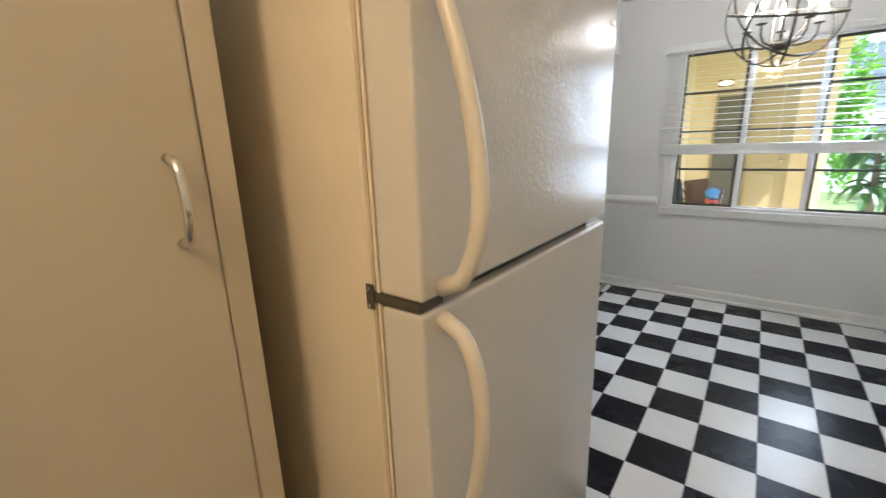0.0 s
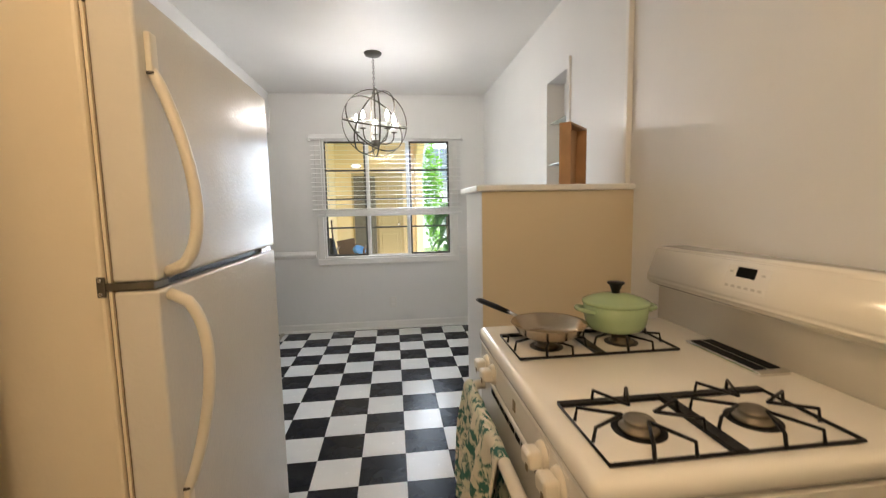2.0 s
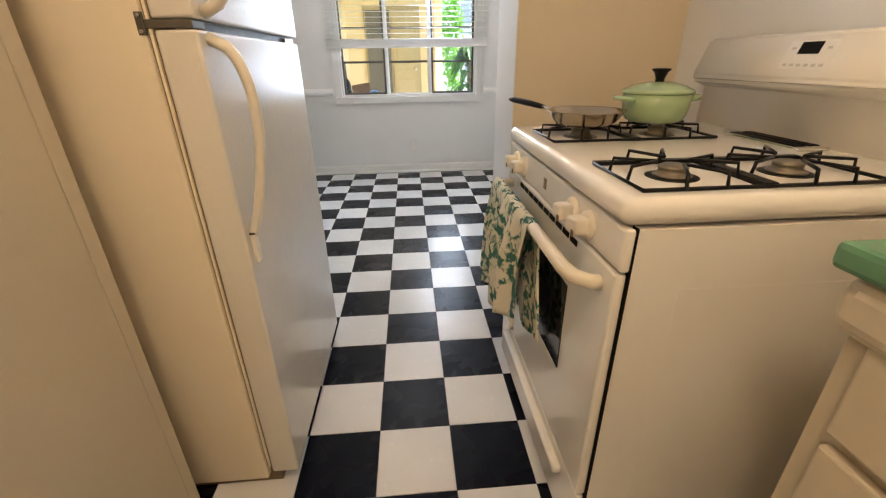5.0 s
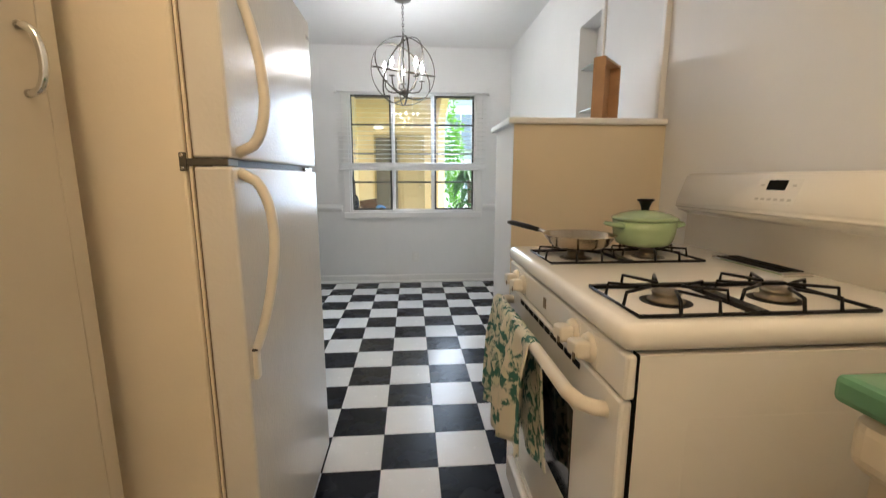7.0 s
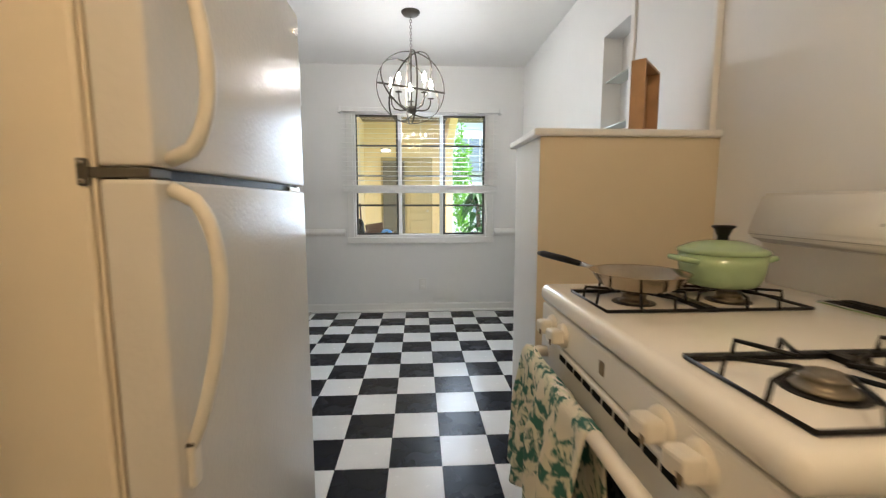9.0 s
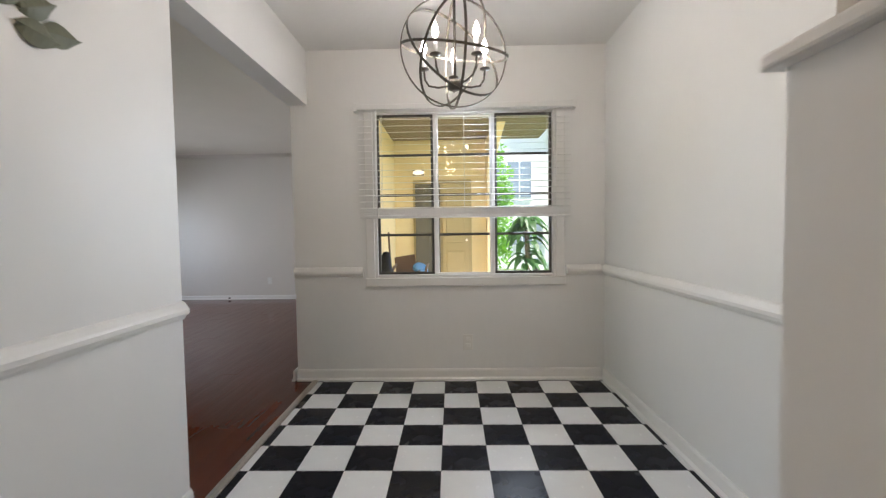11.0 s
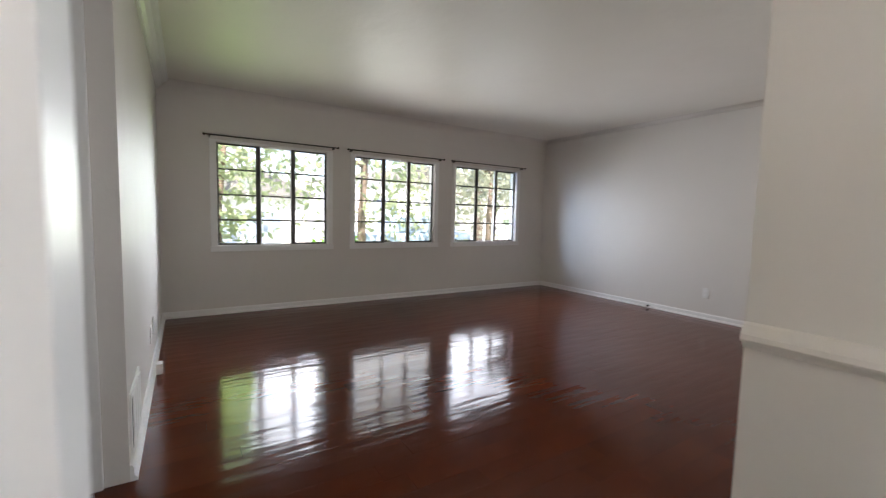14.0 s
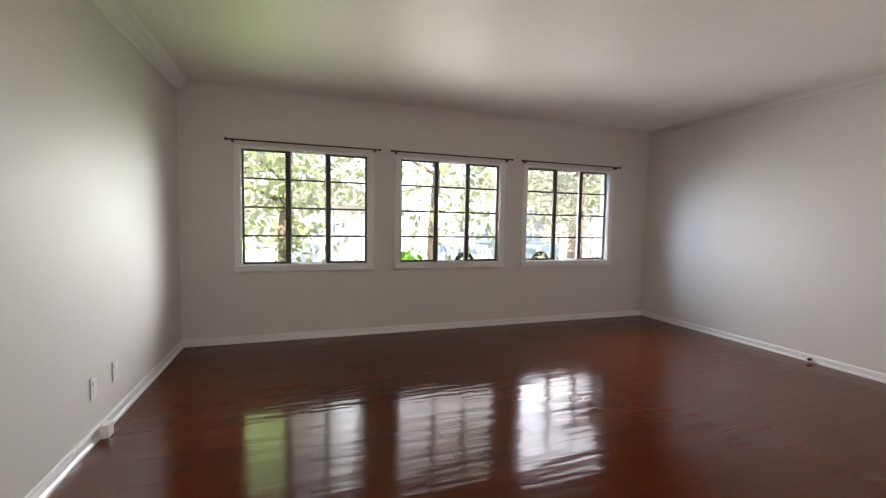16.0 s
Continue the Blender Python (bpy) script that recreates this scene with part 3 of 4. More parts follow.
def stove():
    s = thing("gas_stove", (0.8, -0.48, 0.0), "white enamel gas range with black burner grates", "stove")
    part("body", bx(0.492, 1.165, SY0 + 0.005, SY1 - 0.005, 0.02, 0.858), M_CREAM, s)
    bm = bmesh.new()
    box(bm, 0.575, 1.11, SY0 + 0.0046, SY0 + 0.03, 0.12, 0.755, bevel=0.010, seg=3)
    part("embossed_side", bm, M_CREAM, s)
    # dark strip that paints the shade in the seam behind the front panels
    part("seam_shade", bx(0.489, 0.4918, SY0 + 0.003, SY0 + 0.02, 0.05, 0.861), M_DARK, s)
    part("plinth", bx(0.56, 1.15, SY0 + 0.02, SY1 - 0.02, 0.0, 0.03), M_BLACK, s)
    # rolled cooktop
    bm = bmesh.new()
    box(bm, 0.462, 1.10, SY0, SY1, 0.863, 0.910, bevel=0.020, seg=5)
    top = part("cooktop", bm, M_CREAM, s, "white enamel cooktop with rolled edges")
    for p in top.data.polygons:
        p.use_smooth = True
    # knob panel
    part("knob_panel", bx(0.470, 0.489, SY0 + 0.002, SY1 - 0.002, 0.783, 0.860, bevel=0.006, seg=3), M_CREAM, s)
    for y in (-0.758, -0.678, -0.288, -0.212):
        bm = bmesh.new()
        lathe(bm, (0, 0, 0), [(0.028, 0.0), (0.029, 0.003), (0.027, 0.009), (0.024, 0.013), (0.005, 0.014)], 24)
        box(bm, -0.0165, 0.0165, -0.025, 0.025, 0.008, 0.040, bevel=0.008, seg=3)
        bm.transform(Matrix.Translation((0.471, y, 0.820)) @ Matrix.Rotation(radians(-90), 4, "Y") @ Matrix.Rotation(radians(8), 4, "Z"))
        k = part("knob", bm, M_HANDLE, s, "cream plastic control knob")
        part("knob_ring", bx(0.4690, 0.4702, y - 0.031, y + 0.031, 0.7895, 0.8505, bevel=0.0005, seg=1), M_CREAM, k)
        part("knob_mark", bx(0.4293, 0.4310, y - 0.022, y - 0.012, 0.806, 0.818), M_GASKET, k, "small printed mark")
    part("badge", bx(0.4680, 0.4705, -0.494, -0.476, 0.810, 0.836), M_GASKET, s, "small grey maker's badge")
    # oven door with its slotted vent, window and bar handle
    d = part("oven_door", bx(0.468, 0.488, SY0 + 0.006, SY1 - 0.006, 0.232, 0.780, bevel=0.006), M_CREAM, s)
    part("window", bx(0.4655, 0.4685, -0.700, -0.260, 0.430, 0.655), M_OVENGLASS, d, "dark glass oven window")
    for k in range(10):
        y = -0.72 + k * 0.046
        part("slot", bx(0.4660, 0.4685, y, y + 0.036, 0.757, 0.769), M_DARK, d)
    bm = bmesh.new()
    pts = [(0.474, SY0 + 0.055, 0.738), (0.448, SY0 + 0.058, 0.741), (0.428, SY0 + 0.075, 0.743), (0.420, SY0 + 0.11, 0.743), (0.420, SY1 - 0.11, 0.743), (0.428, SY1 - 0.075, 0.743), (0.448, SY1 - 0.058, 0.741), (0.474, SY1 - 0.055, 0.738)]
    tube(bm, pts, 0.0145, 12)
    part("handle", bm, M_HANDLE, d, "cream oven door handle bar")
    # warming drawer
    w = part("drawer", bx(0.472, 0.488, SY0 + 0.008, SY1 - 0.008, 0.045, 0.224, bevel=0.005), M_CREAM, s)
    part("drawer_pull", bx(0.450, 0.474, SY0 + 0.10, SY1 - 0.10, 0.176, 0.198, bevel=0.008, seg=3), M_CREAM, w)
    # backguard
    bm = bmesh.new()
    extrude_profile(bm, [(1.175, 0.87), (1.085, 0.87), (1.085, 1.018), (1.037, 1.036), (1.034, 1.052), (1.070, 1.152), (1.175, 1.152)], "y", SY0, SY1)
    bmesh.ops.recalc_face_normals(bm, faces=bm.faces)
    bmesh.ops.bevel(bm, geom=[e for e in bm.edges if min(v.co.z for v in e.verts) > 0.9], offset=0.009, segments=4, affect="EDGES", clamp_overlap=True)
    for face in bm.faces:
        face.smooth = len(face.verts) == 4
    g = part("backguard", bm, M_CREAM, s, "white enamel backguard with a rounded lip")
    ang = math.atan2(0.032, 0.088)
    tilt = Matrix.Translation((1.054, -0.49, 1.102)) @ Matrix.Rotation(ang, 4, "Y")

    def on_panel(name, y0, y1, z0, z1, m, t=0.003, label=""):
        b = bx(-t, 0.001, y0, y1, z0, z1)
        b.transform(tilt)
        part(name, b, m, g, label)

    on_panel("panel_border", -0.0655, 0.0655, -0.0345, 0.0365, M_GASKET, 0.0012)
    on_panel("control_panel", -0.063, 0.063, -0.032, 0.034, M_CREAM, 0.0022)
    on_panel("display", -0.024, 0.030, 0.004, 0.030, M_DARK, 0.004, "dark green clock display")
    for y in (-0.048, -0.029, -0.010, 0.010, 0.029, 0.048):
        on_panel("button", y - 0.005, y + 0.005, -0.024, -0.018, M_BUTTON, 0.0032)
    for y in (-0.045, 0.047):
        on_panel("button", y - 0.005, y + 0.005, 0.014, 0.019, M_BUTTON, 0.0032)
    # centre vent
    part("oven_vent", bx(0.986, 1.066, -0.610, -0.375, 0.906, 0.919, bevel=0.004), M_CHROME, s, "chrome oven vent with black slots")
    for x in (0.995, 1.030):
        part("vent_slot", bx(x, x + 0.027, -0.590, -0.388, 0.9165, 0.9202), M_DARK, s)
    # burners and grates
    for gy in (-0.766, -0.336):
        g0, g1, r0, r1 = gy - 0.092, gy + 0.098, 0.502, 0.930
        gr = thing_part_grate(s, r0, r1, g0, g1)
        for bxc in (0.605, 0.822):
            bm = bmesh.new()
            lathe(bm, (bxc, gy, 0.9093), [(0.045, 0.0), (0.045, 0.0014), (0.043, 0.0016), (0.02, 0.0012)], 32)
            part("burner_bowl", bm, M_BLACK, s)
            bm = bmesh.new()
            lathe(bm, (bxc, gy, 0.9103), [(0.031, 0.0), (0.033, 0.003), (0.030, 0.006), (0.025, 0.008), (0.024, 0.014), (0.0255, 0.016), (0.025, 0.019), (0.020, 0.0215), (0.008, 0.022)], 28)
            part("burner_head", bm, M_BRASS, s, "tarnished brass burner head")


def thing_part_grate(s, r0, r1, g0, g1):
    bm = bmesh.new()
    zb, zt, r = 0.9145, 0.938, 0.0036
    tube(bm, [(r0, g0, zb), (r1, g0, zb), (r1, g1, zb), (r0, g1, zb)], r, 7, closed=True)
    mid = (r0 + r1) / 2
    box(bm, r0, r1, g1 - 0.009, g1 + 0.006, zb - 0.003, zb + 0.004)
    box(bm, mid - 0.011, mid + 0.011, g0, g1, zb - 0.004, zb + 0.005)
    gy = (g0 + g1) / 2
    for cx in (0.605, 0.822):
        for dx, dy in ((-1, 0), (1, 0), (0, -1), (0, 1)):
            ex = cx + dx * (0.098 if (cx < mid) == (dx < 0) else 0.10)
            ey = gy + dy * 0.098
            side = Vector((0.034 * dy, 0.034 * dx, 0))
            a = Vector((ex, ey, zb))
            if dx and abs(ex - mid) < 0.05:
                a.x = mid - dx * 0.012
            inner = Vector((cx + dx * 0.030, gy + dy * 0.030, zt))
            up = Vector((a.x - dx * 0.004, a.y - dy * 0.004, zt))
            tube(bm, [a + side, up + side, (up + side).lerp(inner, 0.55), inner], r * 0.9, 6)
            tube(bm, [a - side, up - side, (up - side).lerp(inner, 0.55), inner], r * 0.9, 6)
    return part("grate", bm, M_BLACK, s, "black enamelled wire burner grate")


stove()


def frying_pan():
    o = Vector((0.608, -0.345, 0.9425))
    p = thing("frying_pan", tuple(o), "stainless steel frying pan on a stove grate", "frying pan")
    bm = bmesh.new()
    lathe(bm, o, [(0.001, 0.0), (0.062, 0.0), (0.080, 0.010), (0.099, 0.036), (0.102, 0.038), (0.097, 0.037), (0.077, 0.012), (0.060, 0.003), (0.001, 0.003)], 48)
    b = part("bowl", bm, M_PAN, p)
    d = Vector((-0.45, 0.89, 0)).normalized()
    bm = bmesh.new()
    tube(bm, [o + d * q + Vector((0, 0, h)) for q, h in ((0.094, 0.026), (0.13, 0.030), (0.17, 0.034))], [0.006, 0.005, 0.007], 8)
    part("bracket", bm, M_STEEL, b)
    bm = bmesh.new()
    tube(bm, [o + d * q + Vector((0, 0, h)) for q, h in ((0.16, 0.033), (0.21, 0.038), (0.29, 0.044), (0.31, 0.044))], [0.007, 0.009, 0.009, 0.005], 10)
    part("handle", bm, M_BLACK, p, "black plastic pan handle")


def dutch_oven():
    x, y, z = 0.815, -0.315, 0.9425
    p = thing("dutch_oven", (x, y, z), "light green enamelled cast iron pot with its lid", "pot")
    bm = bmesh.new()
    lathe(bm, (x, y, z), [(0.001, 0.0), (0.062, 0.0), (0.074, 0.006), (0.081, 0.020), (0.085, 0.040), (0.087, 0.072), (0.082, 0.073), (0.001, 0.070)], 48)
    for sx in (-1, 1):
        tube(bm, [(x + sx * 0.078, y - 0.034, z + 0.058), (x + sx * 0.102, y - 0.030, z + 0.062), (x + sx * 0.109, y - 0.016, z + 0.063), (x + sx * 0.111, y, z + 0.063), (x + sx * 0.109, y + 0.016, z + 0.063), (x + sx * 0.102, y + 0.030, z + 0.062), (x + sx * 0.078, y + 0.034, z + 0.058)], 0.0065, 10)
    part("body", bm, M_GREENPOT, p)
    bm = bmesh.new()
    lathe(bm, (x, y, z + 0.073), [(0.087, 0.0), (0.0905, 0.002), (0.0905, 0.007), (0.086, 0.011), (0.080, 0.013), (0.066, 0.020), (0.036, 0.028), (0.010, 0.030)], 48)
    lid = part("lid", bm, M_GREENPOT, p)
    bm = bmesh.new()
    lathe(bm, (x, y, z + 0.101), [(0.012, 0.0), (0.011, 0.008), (0.018, 0.025), (0.024, 0.029), (0.023, 0.033), (0.002, 0.034)], 20)
    part("knob", bm, M_BLACK, lid, "black lid knob")


frying_pan()
dutch_oven()


def towel_material():
    m = bpy.data.materials.new("leaf_print_cotton")
    m.use_nodes = True
    n, l = m.node_tree.nodes, m.node_tree.links
    p = n["Principled BSDF"]
    p.inputs["Roughness"].default_value = 0.9
    tc = n.new("ShaderNodeTexCoord")
    a = n.new("ShaderNodeTexNoise")
    a.inputs["Scale"].default_value, a.inputs["Detail"].default_value, a.inputs["Distortion"].default_value = 15.0, 4, 0.5
    b = n.new("ShaderNodeTexNoise")
    b.inputs["Scale"].default_value, b.inputs["Detail"].default_value, b.inputs["Distortion"].default_value = 40, 3, 0.5
    ra, rb = n.new("ShaderNodeValToRGB"), n.new("ShaderNodeValToRGB")
    for e, pos, c in ((0, 0.46, (0.72, 0.68, 0.55)), (1, 0.56, (0.14, 0.31, 0.24))):
        ra.color_ramp.elements[e].position, ra.color_ramp.elements[e].color = pos, (*c, 1)
    for e, pos, c in ((0, 0.46, (0.04, 0.15, 0.12)), (1, 0.56, (0.66, 0.66, 0.50))):
        rb.color_ramp.elements[e].position, rb.color_ramp.elements[e].color = pos, (*c, 1)
    mx = n.new("ShaderNodeMix")
    mx.data_type = "RGBA"
    rm = n.new("ShaderNodeValToRGB")
    rm.color_ramp.elements[0].position, rm.color_ramp.elements[1].position = 0.45, 0.50
    l.new(tc.outputs["Object"], a.inputs["Vector"])
    l.new(tc.outputs["Object"], b.inputs["Vector"])
    l.new(a.outputs[0], ra.inputs[0])
    l.new(b.outputs[0], rb.inputs[0])
    l.new(a.outputs[0], rm.inputs[0])
    l.new(rm.outputs[0], mx.inputs[0])
    l.new(ra.outputs[0], mx.inputs[6])
    l.new(rb.outputs[0], mx.inputs[7])
    l.new(mx.outputs[2], p.inputs["Base Color"])
    w = n.new("ShaderNodeTexWave")
    w.inputs["Scale"].default_value = 160
    bp = n.new("ShaderNodeBump")
    bp.inputs["Strength"].default_value, bp.inputs["Distance"].default_value = 0.2, 0.002
    l.new(tc.outputs["Object"], w.inputs["Vector"])
    l.new(w.outputs[0], bp.inputs["Height"])
    l.new(bp.outputs[0], p.inputs["Normal"])
    return m


def towel():
    """A cotton towel folded over the oven handle, with hanging folds."""
    bm = bmesh.new()
    NY, NU = 40, 36
    grid = []
    for j in range(NU + 1):
        u = j / NU
        row = []
        for i in range(NY + 1):
            v = i / NY
            front = 0.31 + 0.03 * math.sin(4 * v) + 0.012 * math.sin(15 * v)
            back = 0.30 + 0.015 * math.sin(11 * v)
            y = -0.165 - 0.41 * v
            s = u * (front + back + 0.05)
            if s < front:
                drop, side = front - s, -1
            elif s < front + 0.05:
                drop, side = 0.0, math.cos(math.pi * (1 - (s - front) / 0.05))
            else:
                drop, side = s - front - 0.05, 1
            amp = min(1.0, drop / 0.12)
            fold = 0.014 * math.sin(24 * v + 2.0 * drop) * amp + 0.012 * math.sin(9 * v - 3 * drop) * amp
            x = 0.420 + (side * 0.0175 if side < 0 else side * 0.017) + (fold - 0.016 * amp - 0.05 * drop * (1 - v) if side < 0 else 0.2 * fold)
            z = 0.743 + (0.017 * math.sqrt(max(0, 1 - side * side)) if abs(side) < 1 else 0) - drop
            y += 0.03 * drop * math.sin(7 * v) + (0.02 * drop if side < 0 else -0.24 * drop * v)
            row.append(bm.verts.new((x, y, z)))
        grid.append(row)
    for j in range(NU):
        for i in range(NY):
            f = bm.faces.new((grid[j][i], grid[j][i + 1], grid[j + 1][i + 1], grid[j + 1][i]))
            f.smooth = True
    ob = tagged(new("kitchen_towel", to_mesh("kitchen_towel", bm, towel_material())), "cream cotton towel with a green leaf print on the oven handle", "towel")
    sol = ob.modifiers.new("thickness", "SOLIDIFY")
    sol.thickness = 0.003


towel()


M_GROUTLINE = mat("cream_grout", (0.62, 0.58, 0.44), 0.8, vary=0.1, scale=30)


def counter():
    c = thing("base_cabinet", (0.9, -1.9, 0.0), "cream painted base cabinet with drawers", "cabinet")
    part("body", bx(0.678, 1.185, -2.90, -1.075, 0.0, 0.845), M_CABINET, c)
    for k, (z0, z1) in enumerate(((0.66, 0.82), (0.42, 0.64), (0.10, 0.40))):
        for y in (-1.55, -2.02, -2.49):
            d = part("drawer", bx(0.658, 0.6779, y, y + 0.44, z0, z1, bevel=0.005), M_CABINET, c)
            bow_handle("handle", (0.658, y + 0.22, (z0 + z1) / 2), 0.10, d, "y", -1, M_OUTLET)
    part("apron", bx(0.648, 1.185, -2.90, -1.060, 0.792, 0.8715, bevel=0.024, seg=4), M_CABINET, c)
    w = thing("worktop", (0.9, -1.9, 0.865), "green glazed tile worktop with bullnose edge", "worktop")
    part("mortar", bx(0.6405, 1.185, -2.90, -1.0525, 0.874, 0.9045, bevel=0.006), M_GROUTLINE, w, "cream grout")
    n = 0
    for i in range(6):
        for j in range(18):
            x0, y1 = 0.637 + 0.098 * i, -1.049 - 0.098 * j
            x1, y0 = min(x0 + 0.0945, 1.184), y1 - 0.0945
            if x1 - x0 < 0.02:
                continue
            edge = i == 0 or j == 0
            part("tile", bx(x0, x1, y0, y1, 0.872 if edge else 0.894, 0.908, bevel=0.009 if edge else 0.002, seg=2 if edge else 1), M_GREENTILE, w)


counter()


def wooden_box():
    b = thing("wooden_box", (1.02, 0.42, 1.378), "small open oak box standing on the half wall", "box")
    m = Matrix.Translation((1.003, 0.390, 1.3775)) @ Matrix.Rotation(radians(47), 4, "Z")
    L, T, H, w = 0.215, 0.05, 0.262, 0.010

    def put(n, *a):
        q = bx(*a, bevel=0.0015, seg=1)
        q.transform(m)
        part(n, q, M_WOOD, b)

    put("back_panel", -L / 2, L / 2, T / 2 - 0.006, T / 2, 0, H)
    put("side_panel", -L / 2, -L / 2 + w, -T / 2, T / 2 - 0.006, 0, H)
    put("side_panel", L / 2 - w, L / 2, -T / 2, T / 2 - 0.006, 0, H)
    put("side_panel", -L / 2 + w, L / 2 - w, -T / 2, T / 2 - 0.006, 0, w)
    put("side_panel", -L / 2 + w, L / 2 - w, -T / 2, T / 2 - 0.006, H - w, H)


wooden_box()
for z in (1.545, 1.80):
    sh = tagged(new("glass_shelf", to_mesh("glass_shelf", bx(1.205, 1.298, 0.882, 1.198, z, z + 0.006), M_SHELFGLASS)), "clear glass shelf inside the wall niche", "shelf", "niche shelves")
    sh.visible_shadow = False


# ---- chandelier ----
def chandelier():
    c = thing("chandelier", (CH.x, CH.y, CZ), "bronze orb chandelier with five lit candle bulbs", "chandelier")
    bm = bmesh.new()
    lathe(bm, (CH.x, CH.y, CZ), [(0.001, -0.028), (0.03, -0.026), (0.058, -0.018), (0.066, -0.006), (0.066, 0.0)], 28)
    part("canopy", bm, M_BRONZE, c)
    R = 0.248
    top = CH.z + R
    bm = bmesh.new()
    z, k = CZ - 0.03, 0
    while z > top + 0.02:
        pts = []
        for i in range(10):
            a = 2 * math.pi * i / 10
            u, v = 0.0075 * math.cos(a), 0.013 * math.sin(a)
            pts.append((CH.x + (u if k % 2 else 0), CH.y + (0 if k % 2 else u), z - 0.011 + v))
        tube(bm, pts, 0.0022, 5, closed=True)
        z -= 0.0205
        k += 1
    part("chain", bm, M_BRONZE, c)
    bm = bmesh.new()
    tube(bm, [(CH.x, CH.y, top + 0.02), (CH.x, CH.y, CH.z - 0.14)], 0.006, 8)
    part("stem", bm, M_BRONZE, c)
    for rot in ((90, 0, 15), (90, 0, 100), (62, 0, 40), (118, 0, 65), (14, 8, 0)):
        bm = bmesh.new()
        rr = R if rot[0] > 30 else R - 0.004
        A, B = [], []
        for k in range(56):
            a = 2 * math.pi * k / 56
            ring = []
            for dr, dz in ((-0.002, -0.0055), (0.002, -0.0055), (0.002, 0.0055), (-0.002, 0.0055)):
                ring.append(bm.verts.new(((rr + dr) * math.cos(a), (rr + dr) * math.sin(a), dz)))
            A.append(ring)
        for k in range(56):
            for i in range(4):
                bm.faces.new((A[k][i], A[k][(i + 1) % 4], A[(k + 1) % 56][(i + 1) % 4], A[(k + 1) % 56][i]))
        bm.transform(Matrix.Translation(CH) @ Euler([radians(q) for q in rot]).to_matrix().to_4x4())
        part("hoop", bm, M_BRONZE, c, "flat bronze metal hoop")
    bm = bmesh.new()
    lathe(bm, (CH.x, CH.y, CH.z - 0.175), [(0.012, 0.0), (0.032, 0.006), (0.032, 0.045), (0.012, 0.052)], 18)
    part("hub", bm, M_BRONZE, c)
    for k in range(5):
        a = radians(72 * k + 20)
        d = Vector((math.cos(a), math.sin(a), 0))
        bm = bmesh.new()
        pts = [CH + d * 0.02 + Vector((0, 0, -0.15)), CH + d * 0.08 + Vector((0, 0, -0.152)), CH + d * 0.125 + Vector((0, 0, -0.140)), CH + d * 0.145 + Vector((0, 0, -0.110)), CH + d * 0.150 + Vector((0, 0, -0.06))]
        tube(bm, pts, 0.005, 7)
        arm = part("arm", bm, M_BRONZE, c)
        bm = bmesh.new()
        lathe(bm, CH + d * 0.150 + Vector((0, 0, -0.066)), [(0.006, 0.0), (0.024, 0.004), (0.024, 0.008), (0.010, 0.009)], 16)
        part("bobeche", bm, M_BRONZE, arm)
        bm = bmesh.new()
        lathe(bm, CH + d * 0.150 + Vector((0, 0, -0.058)), [(0.009, 0.0), (0.009, 0.065), (0.002, 0.066)], 12)
        part("candle_sleeve", bm, M_BLIND, arm, "white candle sleeve")
        bm = bmesh.new()
        lathe(bm, CH + d * 0.150 + Vector((0, 0, 0.009)), [(0.006, 0.0), (0.013, 0.014), (0.015, 0.024), (0.011, 0.042), (0.004, 0.062), (0.001, 0.070)], 14)
        b = part("bulb", bm, M_FLAME, arm, "lit flame-shaped bulb")
        b.visible_shadow = False


chandelier()


def ceiling_lamp():
    c = thing("ceiling_lamp", (0.05, -1.70, CZ), "round white glass ceiling lamp in the kitchen", "lamp")
    bm = bmesh.new()
    lathe(bm, (0.05, -1.70, CZ), [(0.001, -0.03), (0.15, -0.028), (0.16, -0.01), (0.16, 0.0)], 28)
    part("pan", bm, M_TRIM, c)


ceiling_lamp()


def outlet(name, at, face, label="white plastic wall outlet"):
    o = thing(name, at, label, "outlet", "wall outlets")
    x, y, z = at
    nx, ny = face

    def put(n, w, h, t, dz, m):
        if nx:
            b = bx(min(x, x + nx * t), max(x, x + nx * t), y - w / 2, y + w / 2, z + dz - h / 2, z + dz + h / 2, bevel=0.0015, seg=1)
        else:
            b = bx(x - w / 2, x + w / 2, min(y, y + ny * t), max(y, y + ny * t), z + dz - h / 2, z + dz + h / 2, bevel=0.0015, seg=1)
        return part(n, b, m, o)

    put("plate", 0.072, 0.116, 0.006, 0, M_OUTLET)
    for dz in (-0.024, 0.024):
        put("socket", 0.034, 0.030, 0.0085, dz, M_TRIM)


outlet("wall_outlet", (0.175, 3.01, 0.285), (0, -1))
outlet("wall_outlet", (-3.97, 1.43, 0.285), (0, 1))
outlet("wall_outlet", (-4.24, 1.43, 0.285), (0, 1))
outlet("wall_outlet", (-3.02, 6.83, 0.31), (0, -1))


def register():
    r = thing("wall_register", (-2.90, 1.43, 0.085), "white metal heating register low on the wall", "register")
    part("frame", bx(-3.09, -2.71, 1.43, 1.438, 0.085, 0.355, bevel=0.003), M_TRIM, r)
    for k in range(4):
        x = -3.065 + 0.085 * k
        part("louver_panel", bx(x, x + 0.066, 1.436, 1.444, 0.108, 0.334, bevel=0.002), M_TRIM, r)
        for j in range(18):
            part("slot", bx(x + 0.069, x + 0.080, 1.4375, 1.4392, 0.108 + 0.0125 * j, 0.115 + 0.0125 * j), M_DARK, r)


register()


